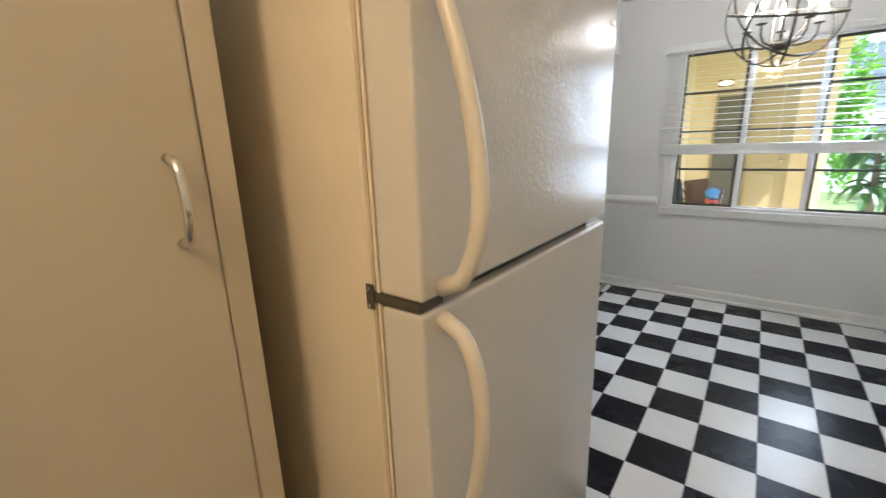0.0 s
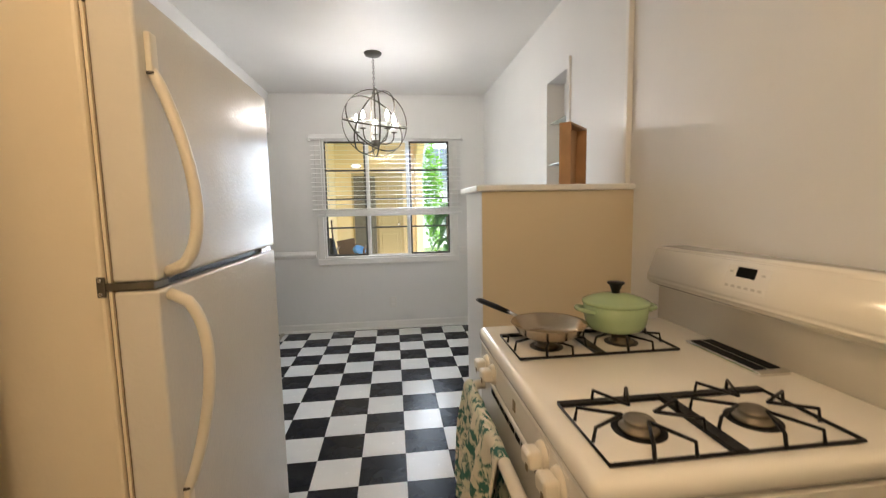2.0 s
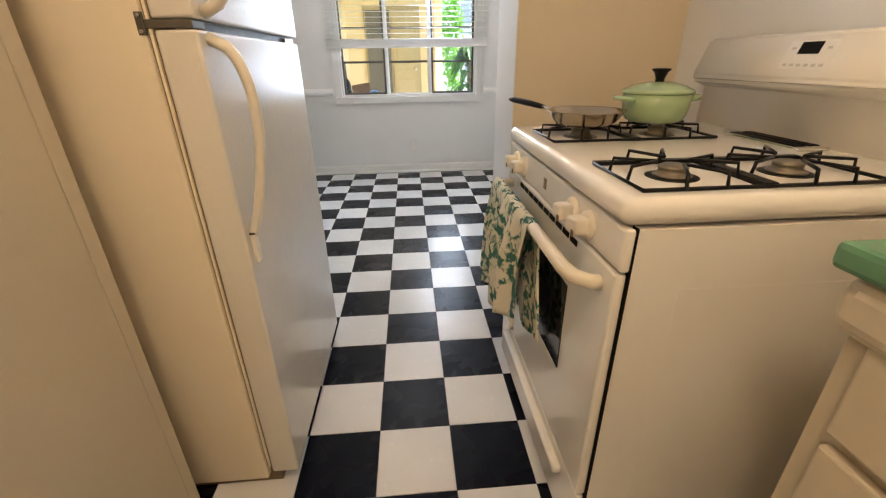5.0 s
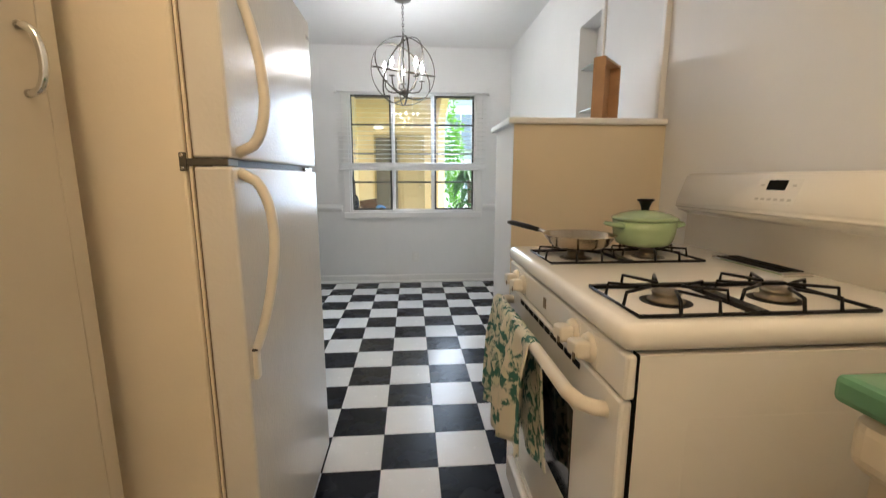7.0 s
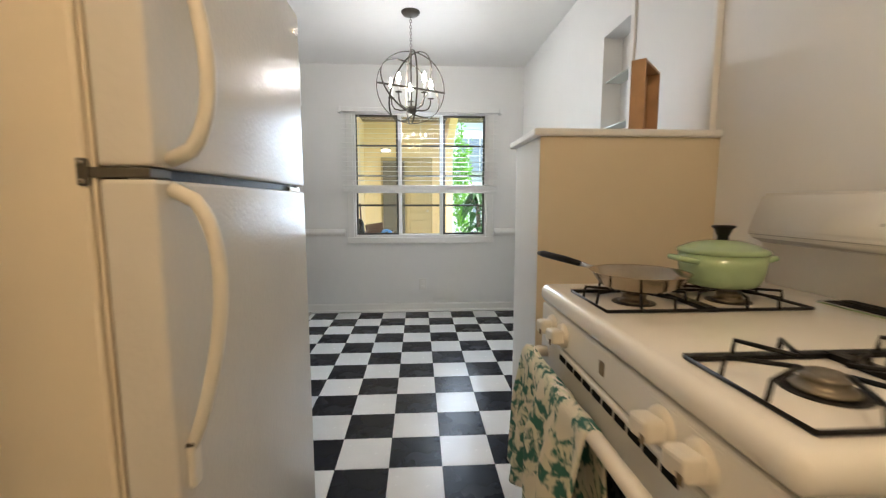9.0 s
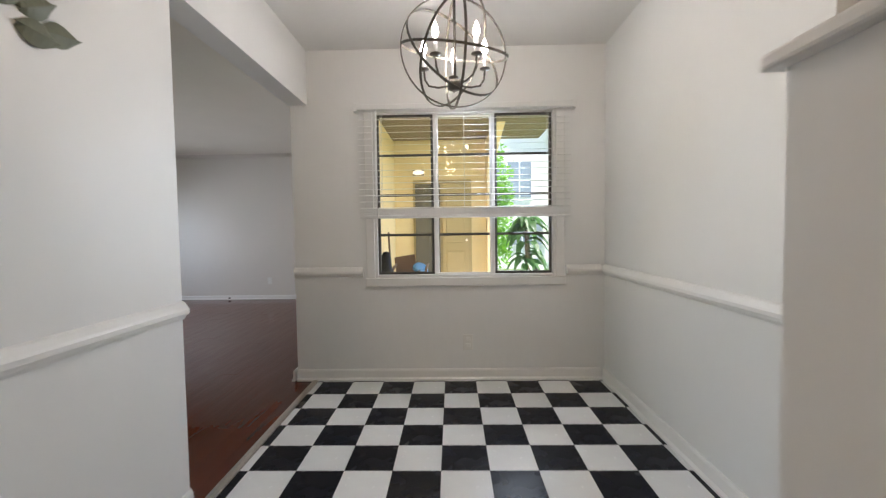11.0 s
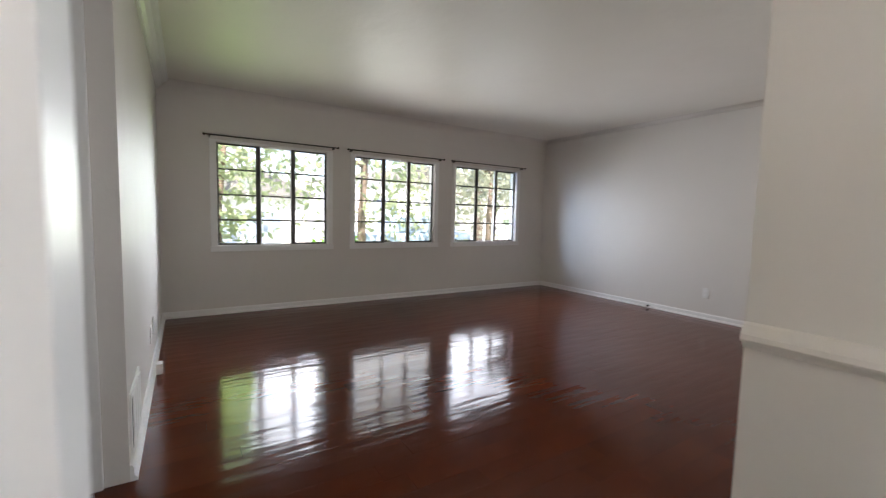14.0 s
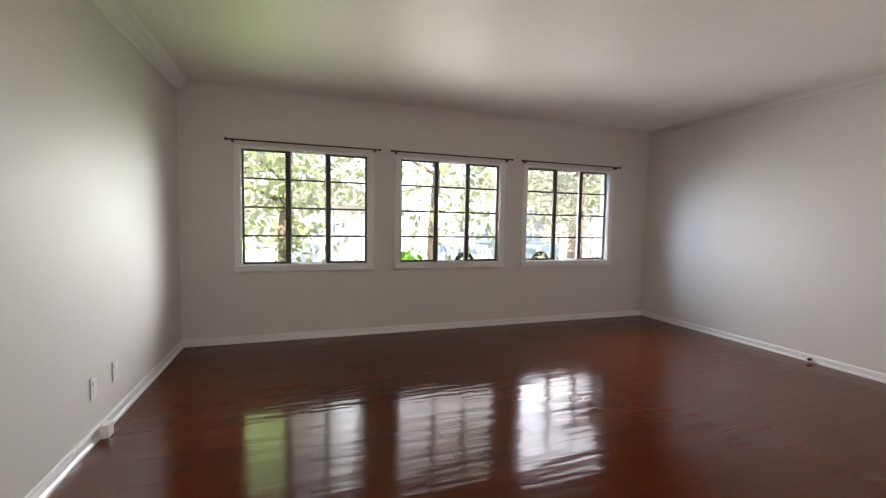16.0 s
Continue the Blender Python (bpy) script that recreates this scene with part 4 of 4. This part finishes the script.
def adapter():
    a = thing("plug_adapter", (-3.995, 1.47, 0.0), "small white cable box on the baseboard", "cable box")
    part("body", bx(-4.03, -3.96, 1.457, 1.495, 0.0, 0.075, bevel=0.004), M_OUTLET, a)
    d = thing("door_stop", (-3.70, 6.77, 0.03), "small dark door stop on the baseboard", "door stop")
    part("peg", bx(-3.712, -3.69, 6.775, 6.817, 0.018, 0.040, bevel=0.006), M_DARK, d)


adapter()


def hall_door():
    d = thing("door_1", (-2.75, 0.85, 0.0), "white painted panel door, closed, in the hallway", "door")
    d["kind"] = "structure"
    leaf = part("leaf", bx(-2.715, -2.675, 0.462, 1.248, 0.01, 2.015, bevel=0.003), M_TRIM, d)
    # dark filler that stands for the shade between leaf and frame
    part("jamb_gap_shade", bx(-2.70, -2.680, 1.249, 1.279, 0.0, 2.02), M_DARK, d)
    for z in (0.25, 1.75):
        part("hinge", bx(-2.680, -2.662, 1.244, 1.280, z - 0.045, z + 0.045, bevel=0.002), M_TRIM, leaf)
    part("casing", bx(-2.66, -2.642, 1.28, 1.345, 0.0, 2.10, bevel=0.004), M_TRIM, d)
    part("casing", bx(-2.66, -2.642, 0.365, 0.45, 0.0, 2.10, bevel=0.004), M_TRIM, d)
    part("casing", bx(-2.66, -2.642, 0.45, 1.28, 2.03, 2.10, bevel=0.004), M_TRIM, d)


hall_door()


def wall_ornament():
    """A small leaf-shaped ornament hung on the dining wall."""
    bm = bmesh.new()
    for dy, dz, ln, tilt in ((0.0, 0.0, 0.11, 8), (-0.05, 0.03, 0.10, 30), (-0.10, 0.02, 0.10, 62), (-0.06, -0.01, 0.10, -8)):
        rows = []
        for i in range(7):
            s = i / 6
            w = 0.035 * math.sin(math.pi * min(0.97, 0.06 + 0.94 * s))
            c, d = math.cos(radians(tilt)), math.sin(radians(tilt))
            y, z = 1.03 + dy + ln * s * c, 1.665 + dz + ln * s * d
            rows.append([bm.verts.new((-1.015 + 0.012 * (1 - abs(q)) + 0.01 * s, y - q * w * d, z + q * w * c)) for q in (-1, 0, 1)])
        for A, B in zip(rows, rows[1:]):
            for i in (0, 1):
                bm.faces.new((A[i], A[i + 1], B[i + 1], B[i]))
    ob = tagged(new("wall_ornament", to_mesh("wall_ornament", bm, mat("grey_green_metal", (0.16, 0.17, 0.12), 0.5, vary=0.3, scale=20))), "grey-green leaf ornament hanging on the dining wall", "ornament")
    ob.modifiers.new("thickness", "SOLIDIFY").thickness = 0.004


wall_ornament()


# ---- outdoors ----
GZ = -0.32
structure("ground", bx(-220, 220, -220, 220, GZ - 0.5, GZ), M_GRASS, "green lawn around the building", "ground")
M_PAVE = mat("pale_concrete", (0.58, 0.56, 0.52), 0.85, vary=0.1, scale=2, bump=0.3)
structure("pavement", bx(-60, -12.5, -60, 60, GZ, GZ + 0.03), M_PAVE, "pale concrete street and driveway", "pavement")
M_STUCCO = mat("white_stucco", (0.80, 0.79, 0.76), 0.85, vary=0.05, scale=3, bump=0.4)
M_ROOF = mat("grey_shingle", (0.20, 0.19, 0.18), 0.9, vary=0.2, scale=8, bump=0.5)
M_DOOR = mat("tan_door_paint", (0.50, 0.38, 0.18), 0.5, vary=0.05)
M_SCREEN = mat("dark_screen_mesh", (0.16, 0.14, 0.10), 0.8)


def porch():
    p = thing("porch", (0.0, 5.3, GZ), "yellow stucco covered porch with an arched opening", "porch")
    part("floor_slab", bx(-0.98, 1.02, 3.16, 7.50, GZ + 0.01, -0.05), M_PAVE, p)
    part("back_wall", bx(-0.98, 0.82, 7.40, 7.55, -0.05, 2.95), M_YELLOW, p)
    part("side_wall", bx(-0.979, -0.955, 3.165, 7.40, -0.05, 2.95), M_YELLOW, p)
    part("roof_slab", bx(-0.98, 1.04, 3.165, 7.55, 2.95, 3.10), M_YELLOW, p)
    # the arch wall runs a little askew to the house
    bm = bmesh.new()
    y0, y1, w = 3.30, 7.20, 0.14

    def xa(y):
        return 0.88 - 0.048 * (y - 3.2)

    def block(ya, yb, za, zb, top):
        v = [bm.verts.new(q) for q in ((xa(ya), ya, za), (xa(yb), yb, zb), (xa(yb), yb, top), (xa(ya), ya, top), (xa(ya) + w, ya, za), (xa(yb) + w, yb, zb), (xa(yb) + w, yb, top), (xa(ya) + w, ya, top))]
        for f in ((0, 1, 2, 3), (4, 5, 6, 7), (0, 1, 5, 4), (2, 3, 7, 6), (0, 3, 7, 4), (1, 2, 6, 5)):
            bm.faces.new([v[i] for i in f])

    block(3.17, y0, -0.05, -0.05, 2.95)
    block(y1, 7.40, -0.05, -0.05, 2.95)
    n = 20
    c, h = (y0 + y1) / 2, (y1 - y0) / 2
    for k in range(n):
        a0, a1 = math.pi * k / n, math.pi * (k + 1) / n
        block(c - h * math.cos(a0), c - h * math.cos(a1), 1.95 + 0.85 * math.sin(a0), 1.95 + 0.85 * math.sin(a1), 2.95)
    part("arch_wall", bm, M_YELLOW, p)
    d = part("door_frame", bx(-0.62, 0.42, 7.36, 7.40, -0.05, 2.02), M_DOOR, p)
    part("door_leaf", bx(-0.10, 0.36, 7.33, 7.36, -0.04, 1.95, bevel=0.004), M_DOOR, d, "tan painted panel door")
    part("screen_door", bx(-0.58, -0.14, 7.33, 7.36, -0.04, 1.95, bevel=0.004), M_SCREEN, d, "dark mesh screen door")
    for z0, z1 in ((0.15, 0.75), (0.9, 1.75)):
        part("panel", bx(-0.03, 0.29, 7.318, 7.33, z0, z1, bevel=0.006), M_DOOR, d)
    bm = bmesh.new()
    lathe(bm, (0.32, 7.30, 0.95), [(0.001, -0.03), (0.025, -0.02), (0.03, 0.0), (0.025, 0.02), (0.001, 0.03)], 12)
    part("knob", bm, M_CHROME, d)


def porch_wall_lamp():
    x, y, z = -0.52, 7.40, 2.16
    lamp = thing("wall_lamp", (x, y, z), "small lit oval lamp above the porch door", "lamp")
    part("backplate", bx(x - 0.10, x + 0.10, y - 0.02, y, z - 0.05, z + 0.05, bevel=0.01), M_BRONZE, lamp)
    bm = bmesh.new()
    lathe(bm, (0, 0, 0), [(0.085, 0.0), (0.080, 0.03), (0.055, 0.06), (0.002, 0.075)], 24)
    bm.transform(Matrix.Translation((x, y - 0.02, z)) @ Matrix.Rotation(radians(90), 4, "X") @ Matrix.Diagonal((1.25, 0.5, 1, 1)))
    part("shade", bm, M_LAMPGLASS, lamp, "glowing frosted glass shade")


M_LAMPGLASS = glow("lit_frosted_glass", (1.0, 0.90, 0.66), 0.35)
porch_wall_lamp()
porch()
M_RED = mat("red_plastic", (0.60, 0.10, 0.08), 0.4)
M_BLUE = mat("blue_cloth", (0.13, 0.33, 0.62), 0.8, vary=0.15, scale=9, bump=0.4)
M_BROWN = mat("brown_wood_dark", (0.13, 0.07, 0.04), 0.5, vary=0.2)


def porch_chair():
    x, y, z = -0.50, 5.55, -0.05
    c = thing("porch_chair", (x, y, z), "brown wooden porch chair with curved arms", "chair")
    part("seat", bx(x - 0.24, x + 0.24, y - 0.24, y + 0.24, z + 0.42, z + 0.46, bevel=0.01), M_BROWN, c)
    for sx in (-0.22, 0.22):
        for sy in (-0.22, 0.22):
            part("leg", bx(x + sx - 0.02, x + sx + 0.02, y + sy - 0.02, y + sy + 0.02, z, z + 0.42), M_BROWN, c)
        bm = bmesh.new()
        tube(bm, [(x + sx, y - 0.22, z + 0.46), (x + sx, y - 0.24, z + 0.64), (x + sx, y - 0.10, z + 0.68), (x + sx, y + 0.22, z + 0.70)], 0.018, 8)
        part("arm", bm, M_BROWN, c)
    bm = bmesh.new()
    box(bm, -0.15, 0.15, -0.018, 0.018, 0.0, 0.36, bevel=0.014, seg=3)
    bm.transform(Matrix.Translation((x - 0.06, y + 0.20, z + 0.47)) @ Matrix.Rotation(radians(-14), 4, "X") @ Matrix.Rotation(radians(-9), 4, "Y"))
    part("backrest", bm, M_BROWN, c)
    bm = bmesh.new()
    lathe(bm, (x + 0.14, y - 0.06, z + 0.461), [(0.075, 0.0), (0.085, 0.06), (0.095, 0.13), (0.09, 0.135), (0.001, 0.12)], 20)
    tagged(new("red_bucket", to_mesh("red_bucket", bm, M_RED)), "red plastic bucket on the porch chair", "bucket")
    bm = bmesh.new()
    bmesh.ops.create_icosphere(bm, subdivisions=3, radius=0.105)
    for v in bm.verts:
        v.co *= 1 + 0.3 * noise.noise(v.co * 9)
        v.co.z *= 0.75
    bm.transform(Matrix.Translation((x + 0.13, y - 0.05, z + 0.665)))
    tagged(new("blue_cloth", to_mesh("blue_cloth", bm, M_BLUE)), "crumpled blue cloth in the red bucket", "cloth")
    bm = bmesh.new()
    tube(bm, [(x - 0.30, y + 0.3, z), (x - 0.36, y + 0.42, z + 1.15)], 0.014, 8)
    tagged(new("broom_handle", to_mesh("broom_handle", bm, M_BROWN)), "dark wooden broom handle leaning on the wall", "broom")
    bm = bmesh.new()
    lathe(bm, (0, 0, 0), [(0.075, 0.0), (0.095, 0.05), (0.10, 0.32), (0.078, 0.52), (0.088, 0.66), (0.098, 0.74), (0.07, 0.80), (0.055, 0.90), (0.03, 0.95), (0.001, 0.96)], 18)
    bm.transform(Matrix.Translation((-0.70, 4.3, z)) @ Matrix.Rotation(radians(4), 4, "Y") @ Matrix.Diagonal((1.0, 0.8, 1.0, 1.0)))
    bag = thing("golf_bag", (-0.70, 4.3, z), "upright black bag standing on the porch", "bag")
    part("body", bm, M_BLACK, bag)
    bm = bmesh.new()
    tube(bm, [(-0.60, 4.26, z + 0.30), (-0.55, 4.24, z + 0.48), (-0.56, 4.25, z + 0.66), (-0.60, 4.27, z + 0.78)], 0.012, 6)
    part("strap", bm, M_BLACK, bag)


porch_chair()


def leaf_cloud(name, centre, radii, count, size, material, seed, clumps=40):
    rng = np.random.default_rng(seed)
    c = rng.normal(0, 1, (clumps, 3))
    c = c / np.linalg.norm(c, axis=1)[:, None] * rng.uniform(0.35, 1.0, (clumps, 1)) * radii
    which = rng.integers(0, clumps, count)
    p = c[which] + rng.normal(0, 0.16, (count, 3)) * np.array(radii) + centre
    a = rng.normal(0, 1, (count, 3))
    a /= np.linalg.norm(a, axis=1)[:, None]
    b = np.cross(a, rng.normal(0, 1, (count, 3)))
    b /= np.linalg.norm(b, axis=1)[:, None]
    s = size * rng.uniform(0.6, 1.3, (count, 1))
    v = np.stack([p - a * s, p + b * s * 0.45, p + a * s, p - b * s * 0.45], 1).reshape(-1, 3)
    f = np.arange(count * 4).reshape(-1, 4)
    me = bpy.data.meshes.new(name)
    me.from_pydata(v.tolist(), [], f.tolist())
    me.materials.append(material)
    return me


def leaf_mat(name, color):
    m = mat(name, color, 0.45, vary=0.5, scale=1.5)
    n, l = m.node_tree.nodes, m.node_tree.links
    t, mx = n.new("ShaderNodeBsdfTranslucent"), n.new("ShaderNodeMixShader")
    t.inputs[0].default_value = (*[min(1, c * 1.8) for c in color], 1)
    mx.inputs[0].default_value = 0.45
    l.new(n["Principled BSDF"].outputs[0], mx.inputs[1])
    l.new(t.outputs[0], mx.inputs[2])
    l.new(mx.outputs[0], n["Material Output"].inputs[0])
    return m


M_LEAVES = [leaf_mat("sunlit_leaf", (0.28, 0.32, 0.18)), leaf_mat("olive_leaf", (0.27, 0.28, 0.20)), leaf_mat("fresh_leaf", (0.14, 0.32, 0.03))]


def tree(x, y, h, r, seed, leaf, trunk=0.16, count=5000, size=0.10, mid=0.58, tall=0.44):
    t = thing("tree", (x, y, GZ), "leafy garden tree with an uneven crown", "tree")
    rng = random.Random(seed)
    bm = bmesh.new()
    tube(bm, [(x, y, GZ), (x + 0.1, y - 0.05, GZ + h * 0.25), (x - 0.05, y + 0.1, GZ + h * 0.5), (x, y, GZ + h * 0.8)], [trunk, trunk * 0.8, trunk * 0.6, trunk * 0.25], 10)
    for k in range(8):
        a, s = rng.uniform(0, 6.28), rng.uniform(mid - 0.23, mid + 0.12)
        st = Vector((x, y, GZ + h * s))
        en = st + Vector((math.cos(a) * r * 0.8, math.sin(a) * r * 0.8, h * 0.25 * rng.random()))
        tube(bm, [st, st.lerp(en, 0.5) + Vector((0, 0, 0.15)), en], [trunk * 0.4, trunk * 0.25, trunk * 0.08], 6)
    part("trunk", bm, M_BARK, t)
    me = leaf_cloud("crown", (x, y, GZ + h * mid), (r, r, h * tall), count, size, leaf, seed)
    ob = new("crown", me)
    ob.parent, ob.matrix_parent_inverse = t, Matrix.Translation(-Vector((x, y, GZ)))


tree(-9.6, 2.2, 5.2, 2.2, 1, M_LEAVES[0], 0.10, 2300)
tree(-9.9, 5.2, 5.6, 2.4, 2, M_LEAVES[0], 0.12, 2300)
tree(-10.2, 9.2, 5.0, 2.4, 3, M_LEAVES[1], 0.11, 2400)
tree(-14.5, 0.0, 6.5, 3.0, 4, M_LEAVES[1], 0.2, 2600, 0.14)
tree(-17.0, 14.0, 6.5, 3.4, 5, M_LEAVES[1], 0.2, 2600, 0.14)
tree(6.0, 13.0, 6.5, 2.0, 6, M_LEAVES[2], 0.2, 3500)
tree(2.35, 7.9, 9.0, 1.9, 7, M_LEAVES[1], 0.30, 3500, 0.12, 0.74, 0.22)


def bush(x, y, r, h, seed, leaf, n=1500):
    me = leaf_cloud("bush", (x, y, GZ + h * 0.5), (r, r, h * 0.5), n, 0.07, leaf, seed, 24)
    tagged(new("bush", me), "low green garden bush", "bush")


bush(-8.6, 4.3, 0.7, 0.95, 11, M_LEAVES[2])
bush(-8.9, 6.3, 0.8, 0.7, 12, M_LEAVES[0])
bush(-9.0, 2.9, 0.6, 0.7, 13, M_LEAVES[1])
bush(1.35, 10.6, 0.35, 3.4, 14, M_LEAVES[2], 1200)
bush(4.4, 11.5, 1.6, 0.8, 15, M_LEAVES[2], 2500)


M_DRACAENA = leaf_mat("dracaena_leaf", (0.05, 0.12, 0.04))


def dracaena():
    x, y = 1.24, 6.5
    d = thing("potted_plant", (x, y, GZ), "tall garden plant with broad arching leaves", "plant")
    bm = bmesh.new()
    tube(bm, [(x, y, GZ), (x + 0.03, y, 0.5), (x, y + 0.02, 1.25)], [0.05, 0.045, 0.03], 8)
    part("stem", bm, M_BARK, d)
    rng = random.Random(5)
    for k in range(46):
        a, z0 = rng.uniform(0, 6.28), rng.uniform(0.5, 1.3)
        L, w = rng.uniform(0.38, 0.6), rng.uniform(0.05, 0.08)
        dv, sv = Vector((math.cos(a), math.sin(a), 0)), Vector((-math.sin(a), math.cos(a), 0))
        bm = bmesh.new()
        rows = []
        for i in range(6):
            s = i / 5
            c = Vector((x, y, z0)) + dv * L * s * 0.8 + Vector((0, 0, 0.28 * s - 0.75 * s * s * L * 1.4))
            ww = w * math.sin(math.pi * min(0.98, 0.08 + 0.92 * s)) + 0.004
            rows.append([bm.verts.new(c - sv * ww + Vector((0, 0, ww * 0.35))), bm.verts.new(c), bm.verts.new(c + sv * ww + Vector((0, 0, ww * 0.35)))])
        for A, B in zip(rows, rows[1:]):
            for i in (0, 1):
                bm.faces.new((A[i], A[i + 1], B[i + 1], B[i]))
        part("leaf", bm, M_DRACAENA, d)


dracaena()
M_PANEGREY = mat("grey_window_pane", (0.25, 0.30, 0.36), 0.15, vary=0.1)


def house(name, x0, x1, y0, y1, h, label, face, wins, material):
    """A plain stucco house; windows lie on the given face."""
    b = thing(name, ((x0 + x1) / 2, (y0 + y1) / 2, GZ), label, "house")
    part("wall", bx(x0, x1, y0, y1, GZ, GZ + h), material, b)
    bm = bmesh.new()
    extrude_profile(bm, [(y0 - 0.3, GZ + h), (y1 + 0.3, GZ + h), ((y0 + y1) / 2, GZ + h + 0.9)], "x", x0 - 0.3, x1 + 0.3)
    part("roof", bm, M_ROOF, b)
    for a0, a1, z0, z1 in wins:
        if face == "+x":
            w = part("window", bx(x1, x1 + 0.05, a0, a1, z0, z1), M_STUCCO, b)
            for i in range(2):
                s = a0 + 0.06 + i * (a1 - a0 - 0.06) / 2
                part("pane", bx(x1 + 0.045, x1 + 0.06, s, s + (a1 - a0 - 0.18) / 2, z0 + 0.06, z1 - 0.06), M_PANEGREY, w)
        else:
            w = part("window", bx(a0, a1, y0 - 0.05, y0, z0, z1), M_STUCCO, b)
            for i in range(3):
                s = a0 + 0.06 + i * (a1 - a0 - 0.06) / 3
                for r in range(2):
                    zz = z0 + 0.06 + r * (z1 - z0 - 0.06) / 2
                    part("pane", bx(s, s + (a1 - a0 - 0.24) / 3, y0 - 0.06, y0 - 0.045, zz, zz + (z1 - z0 - 0.18) / 2), M_PANEGREY, w)


house("apartment_building", -3.0, 12.0, 15.0, 24.0, 6.0, "white stucco apartment building across the garden", "-y", [(1.6, 3.0, 2.2, 3.6), (4.5, 5.9, 2.2, 3.6), (2.2, 3.4, 0.5, 1.5), (7.5, 9.0, 2.2, 3.6)], M_STUCCO)
house("garage", -19.0, -15.0, 1.5, 5.2, 2.0, "white garage across the street", "+x", [(2.0, 4.4, -0.2, 1.2)], M_STUCCO)
house("neighbour_house", -27.0, -20.0, 8.0, 18.0, 3.2, "pale house across the street", "+x", [(9.5, 11.0, 0.8, 2.0), (13.0, 14.5, 0.8, 2.0)], M_STUCCO)


M_CAR = mat("pale_blue_car_paint", (0.36, 0.46, 0.58), 0.25, vary=0.04, coat=0.5)


def parked_car(x, y):
    c = thing("parked_car", (x, y, GZ + 0.03), "pale blue parked car on the street", "car")
    z = GZ + 0.03
    bm = bmesh.new()
    box(bm, x - 0.85, x + 0.85, y - 2.1, y + 2.1, z + 0.25, z + 0.85, bevel=0.12, seg=3)
    body = part("body", bm, M_CAR, c)
    bm = bmesh.new()
    extrude_profile(bm, [(y - 1.3, z + 0.82), (y + 1.6, z + 0.82), (y + 1.1, z + 1.42), (y - 0.6, z + 1.42)], "x", x - 0.75, x + 0.75)
    bmesh.ops.bevel(bm, geom=list(bm.edges), offset=0.06, segments=2, affect="EDGES", clamp_overlap=True)
    cab = part("cabin", bm, M_CAR, c)
    for a, w in ((-0.55, 0.75), (0.3, 0.75)):
        part("side_window", bx(x + 0.752, x + 0.757, y + a, y + a + w, z + 0.92, z + 1.32), M_PANEGREY, cab)
    for sx in (-0.80, 0.80):
        for sy in (-1.3, 1.3):
            bm = bmesh.new()
            lathe(bm, (0, 0, 0), [(0.30, -0.10), (0.32, -0.06), (0.32, 0.06), (0.30, 0.10)], 24)
            bm.transform(Matrix.Translation((x + sx, y + sy, z + 0.32)) @ Matrix.Rotation(radians(90), 4, "Y"))
            w = part("wheel", bm, M_DARK, c)
            bm = bmesh.new()
            lathe(bm, (0, 0, 0), [(0.19, -0.105), (0.19, 0.105)], 18)
            bm.transform(Matrix.Translation((x + sx, y + sy, z + 0.32)) @ Matrix.Rotation(radians(90), 4, "Y"))
            part("rim", bm, M_CHROME, w)


parked_car(-13.6, 8.4)
bush(-8.3, 4.05, 0.45, 1.05, 21, M_LEAVES[2], 1600)


# ---- floor pieces ----
def pieces():
    T, g = 0.2286, 0.0008
    meshes = {}
    for j in range(-13, 14):
        for i in range(-5, 6):
            x0, x1 = max(i * T + g, -0.955), min((i + 1) * T - g, 1.188)
            y0, y1 = max(j * T + g, -2.948), min((j + 1) * T - g, 3.008)
            if x1 - x0 < 0.01 or y1 - y0 < 0.01:
                continue
            black = (i + j) % 2 == 0
            key = (black, round(x1 - x0, 4), round(y1 - y0, 4))
            if key not in meshes:
                meshes[key] = to_mesh("tile", bx(-(x1 - x0) / 2, (x1 - x0) / 2, -(y1 - y0) / 2, (y1 - y0) / 2, -0.0055, 0.0, bevel=0.0008, seg=1), M_TILEB if black else M_TILEW)
            ob = new("tile", meshes[key])
            ob.parent = floor
            ob.location = ((x0 + x1) / 2, (y0 + y1) / 2, random.uniform(-0.0003, 0.0003))
            ob.rotation_euler = (random.gauss(0, 0.0006), random.gauss(0, 0.0006), 0)
    rng = random.Random(3)
    W = 0.1184
    planks = {}

    def plank(L):
        k = max(1, math.ceil(L * 10 - 0.01))
        if k not in planks:
            h = k * 0.05
            planks[k] = to_mesh("plank", bx(-W / 2 + 0.0001, W / 2 - 0.0001, -h + 0.0002, h - 0.0002, -0.0055, 0.0, bevel=0.0003, seg=1), M_FLOOR)
        return planks[k], k * 0.1

    x = -5.69 + W / 2
    while x < -0.962 + W / 2:
        # the hall reaches further south than the living room
        y = 1.32 if x < -2.74 else 0.15 if x < -1.13 else 1.50
        first = True
        while y < 6.85:
            L = rng.choice((0.4, 0.6, 0.8, 1.0, 1.2) if first else (0.9, 1.1, 1.3))
            me, L = plank(min(L, 6.88 - y))
            ob = new("plank", me)
            ob.parent = floor_living
            ob.location = (min(x, -0.962 - W / 2 + 0.02), y + L / 2, rng.uniform(-0.0002, 0.0002))
            ob.rotation_euler = (rng.gauss(0, 0.0005), rng.gauss(0, 0.0008), 0)
            y += L
            first = False
        x += W


pieces()
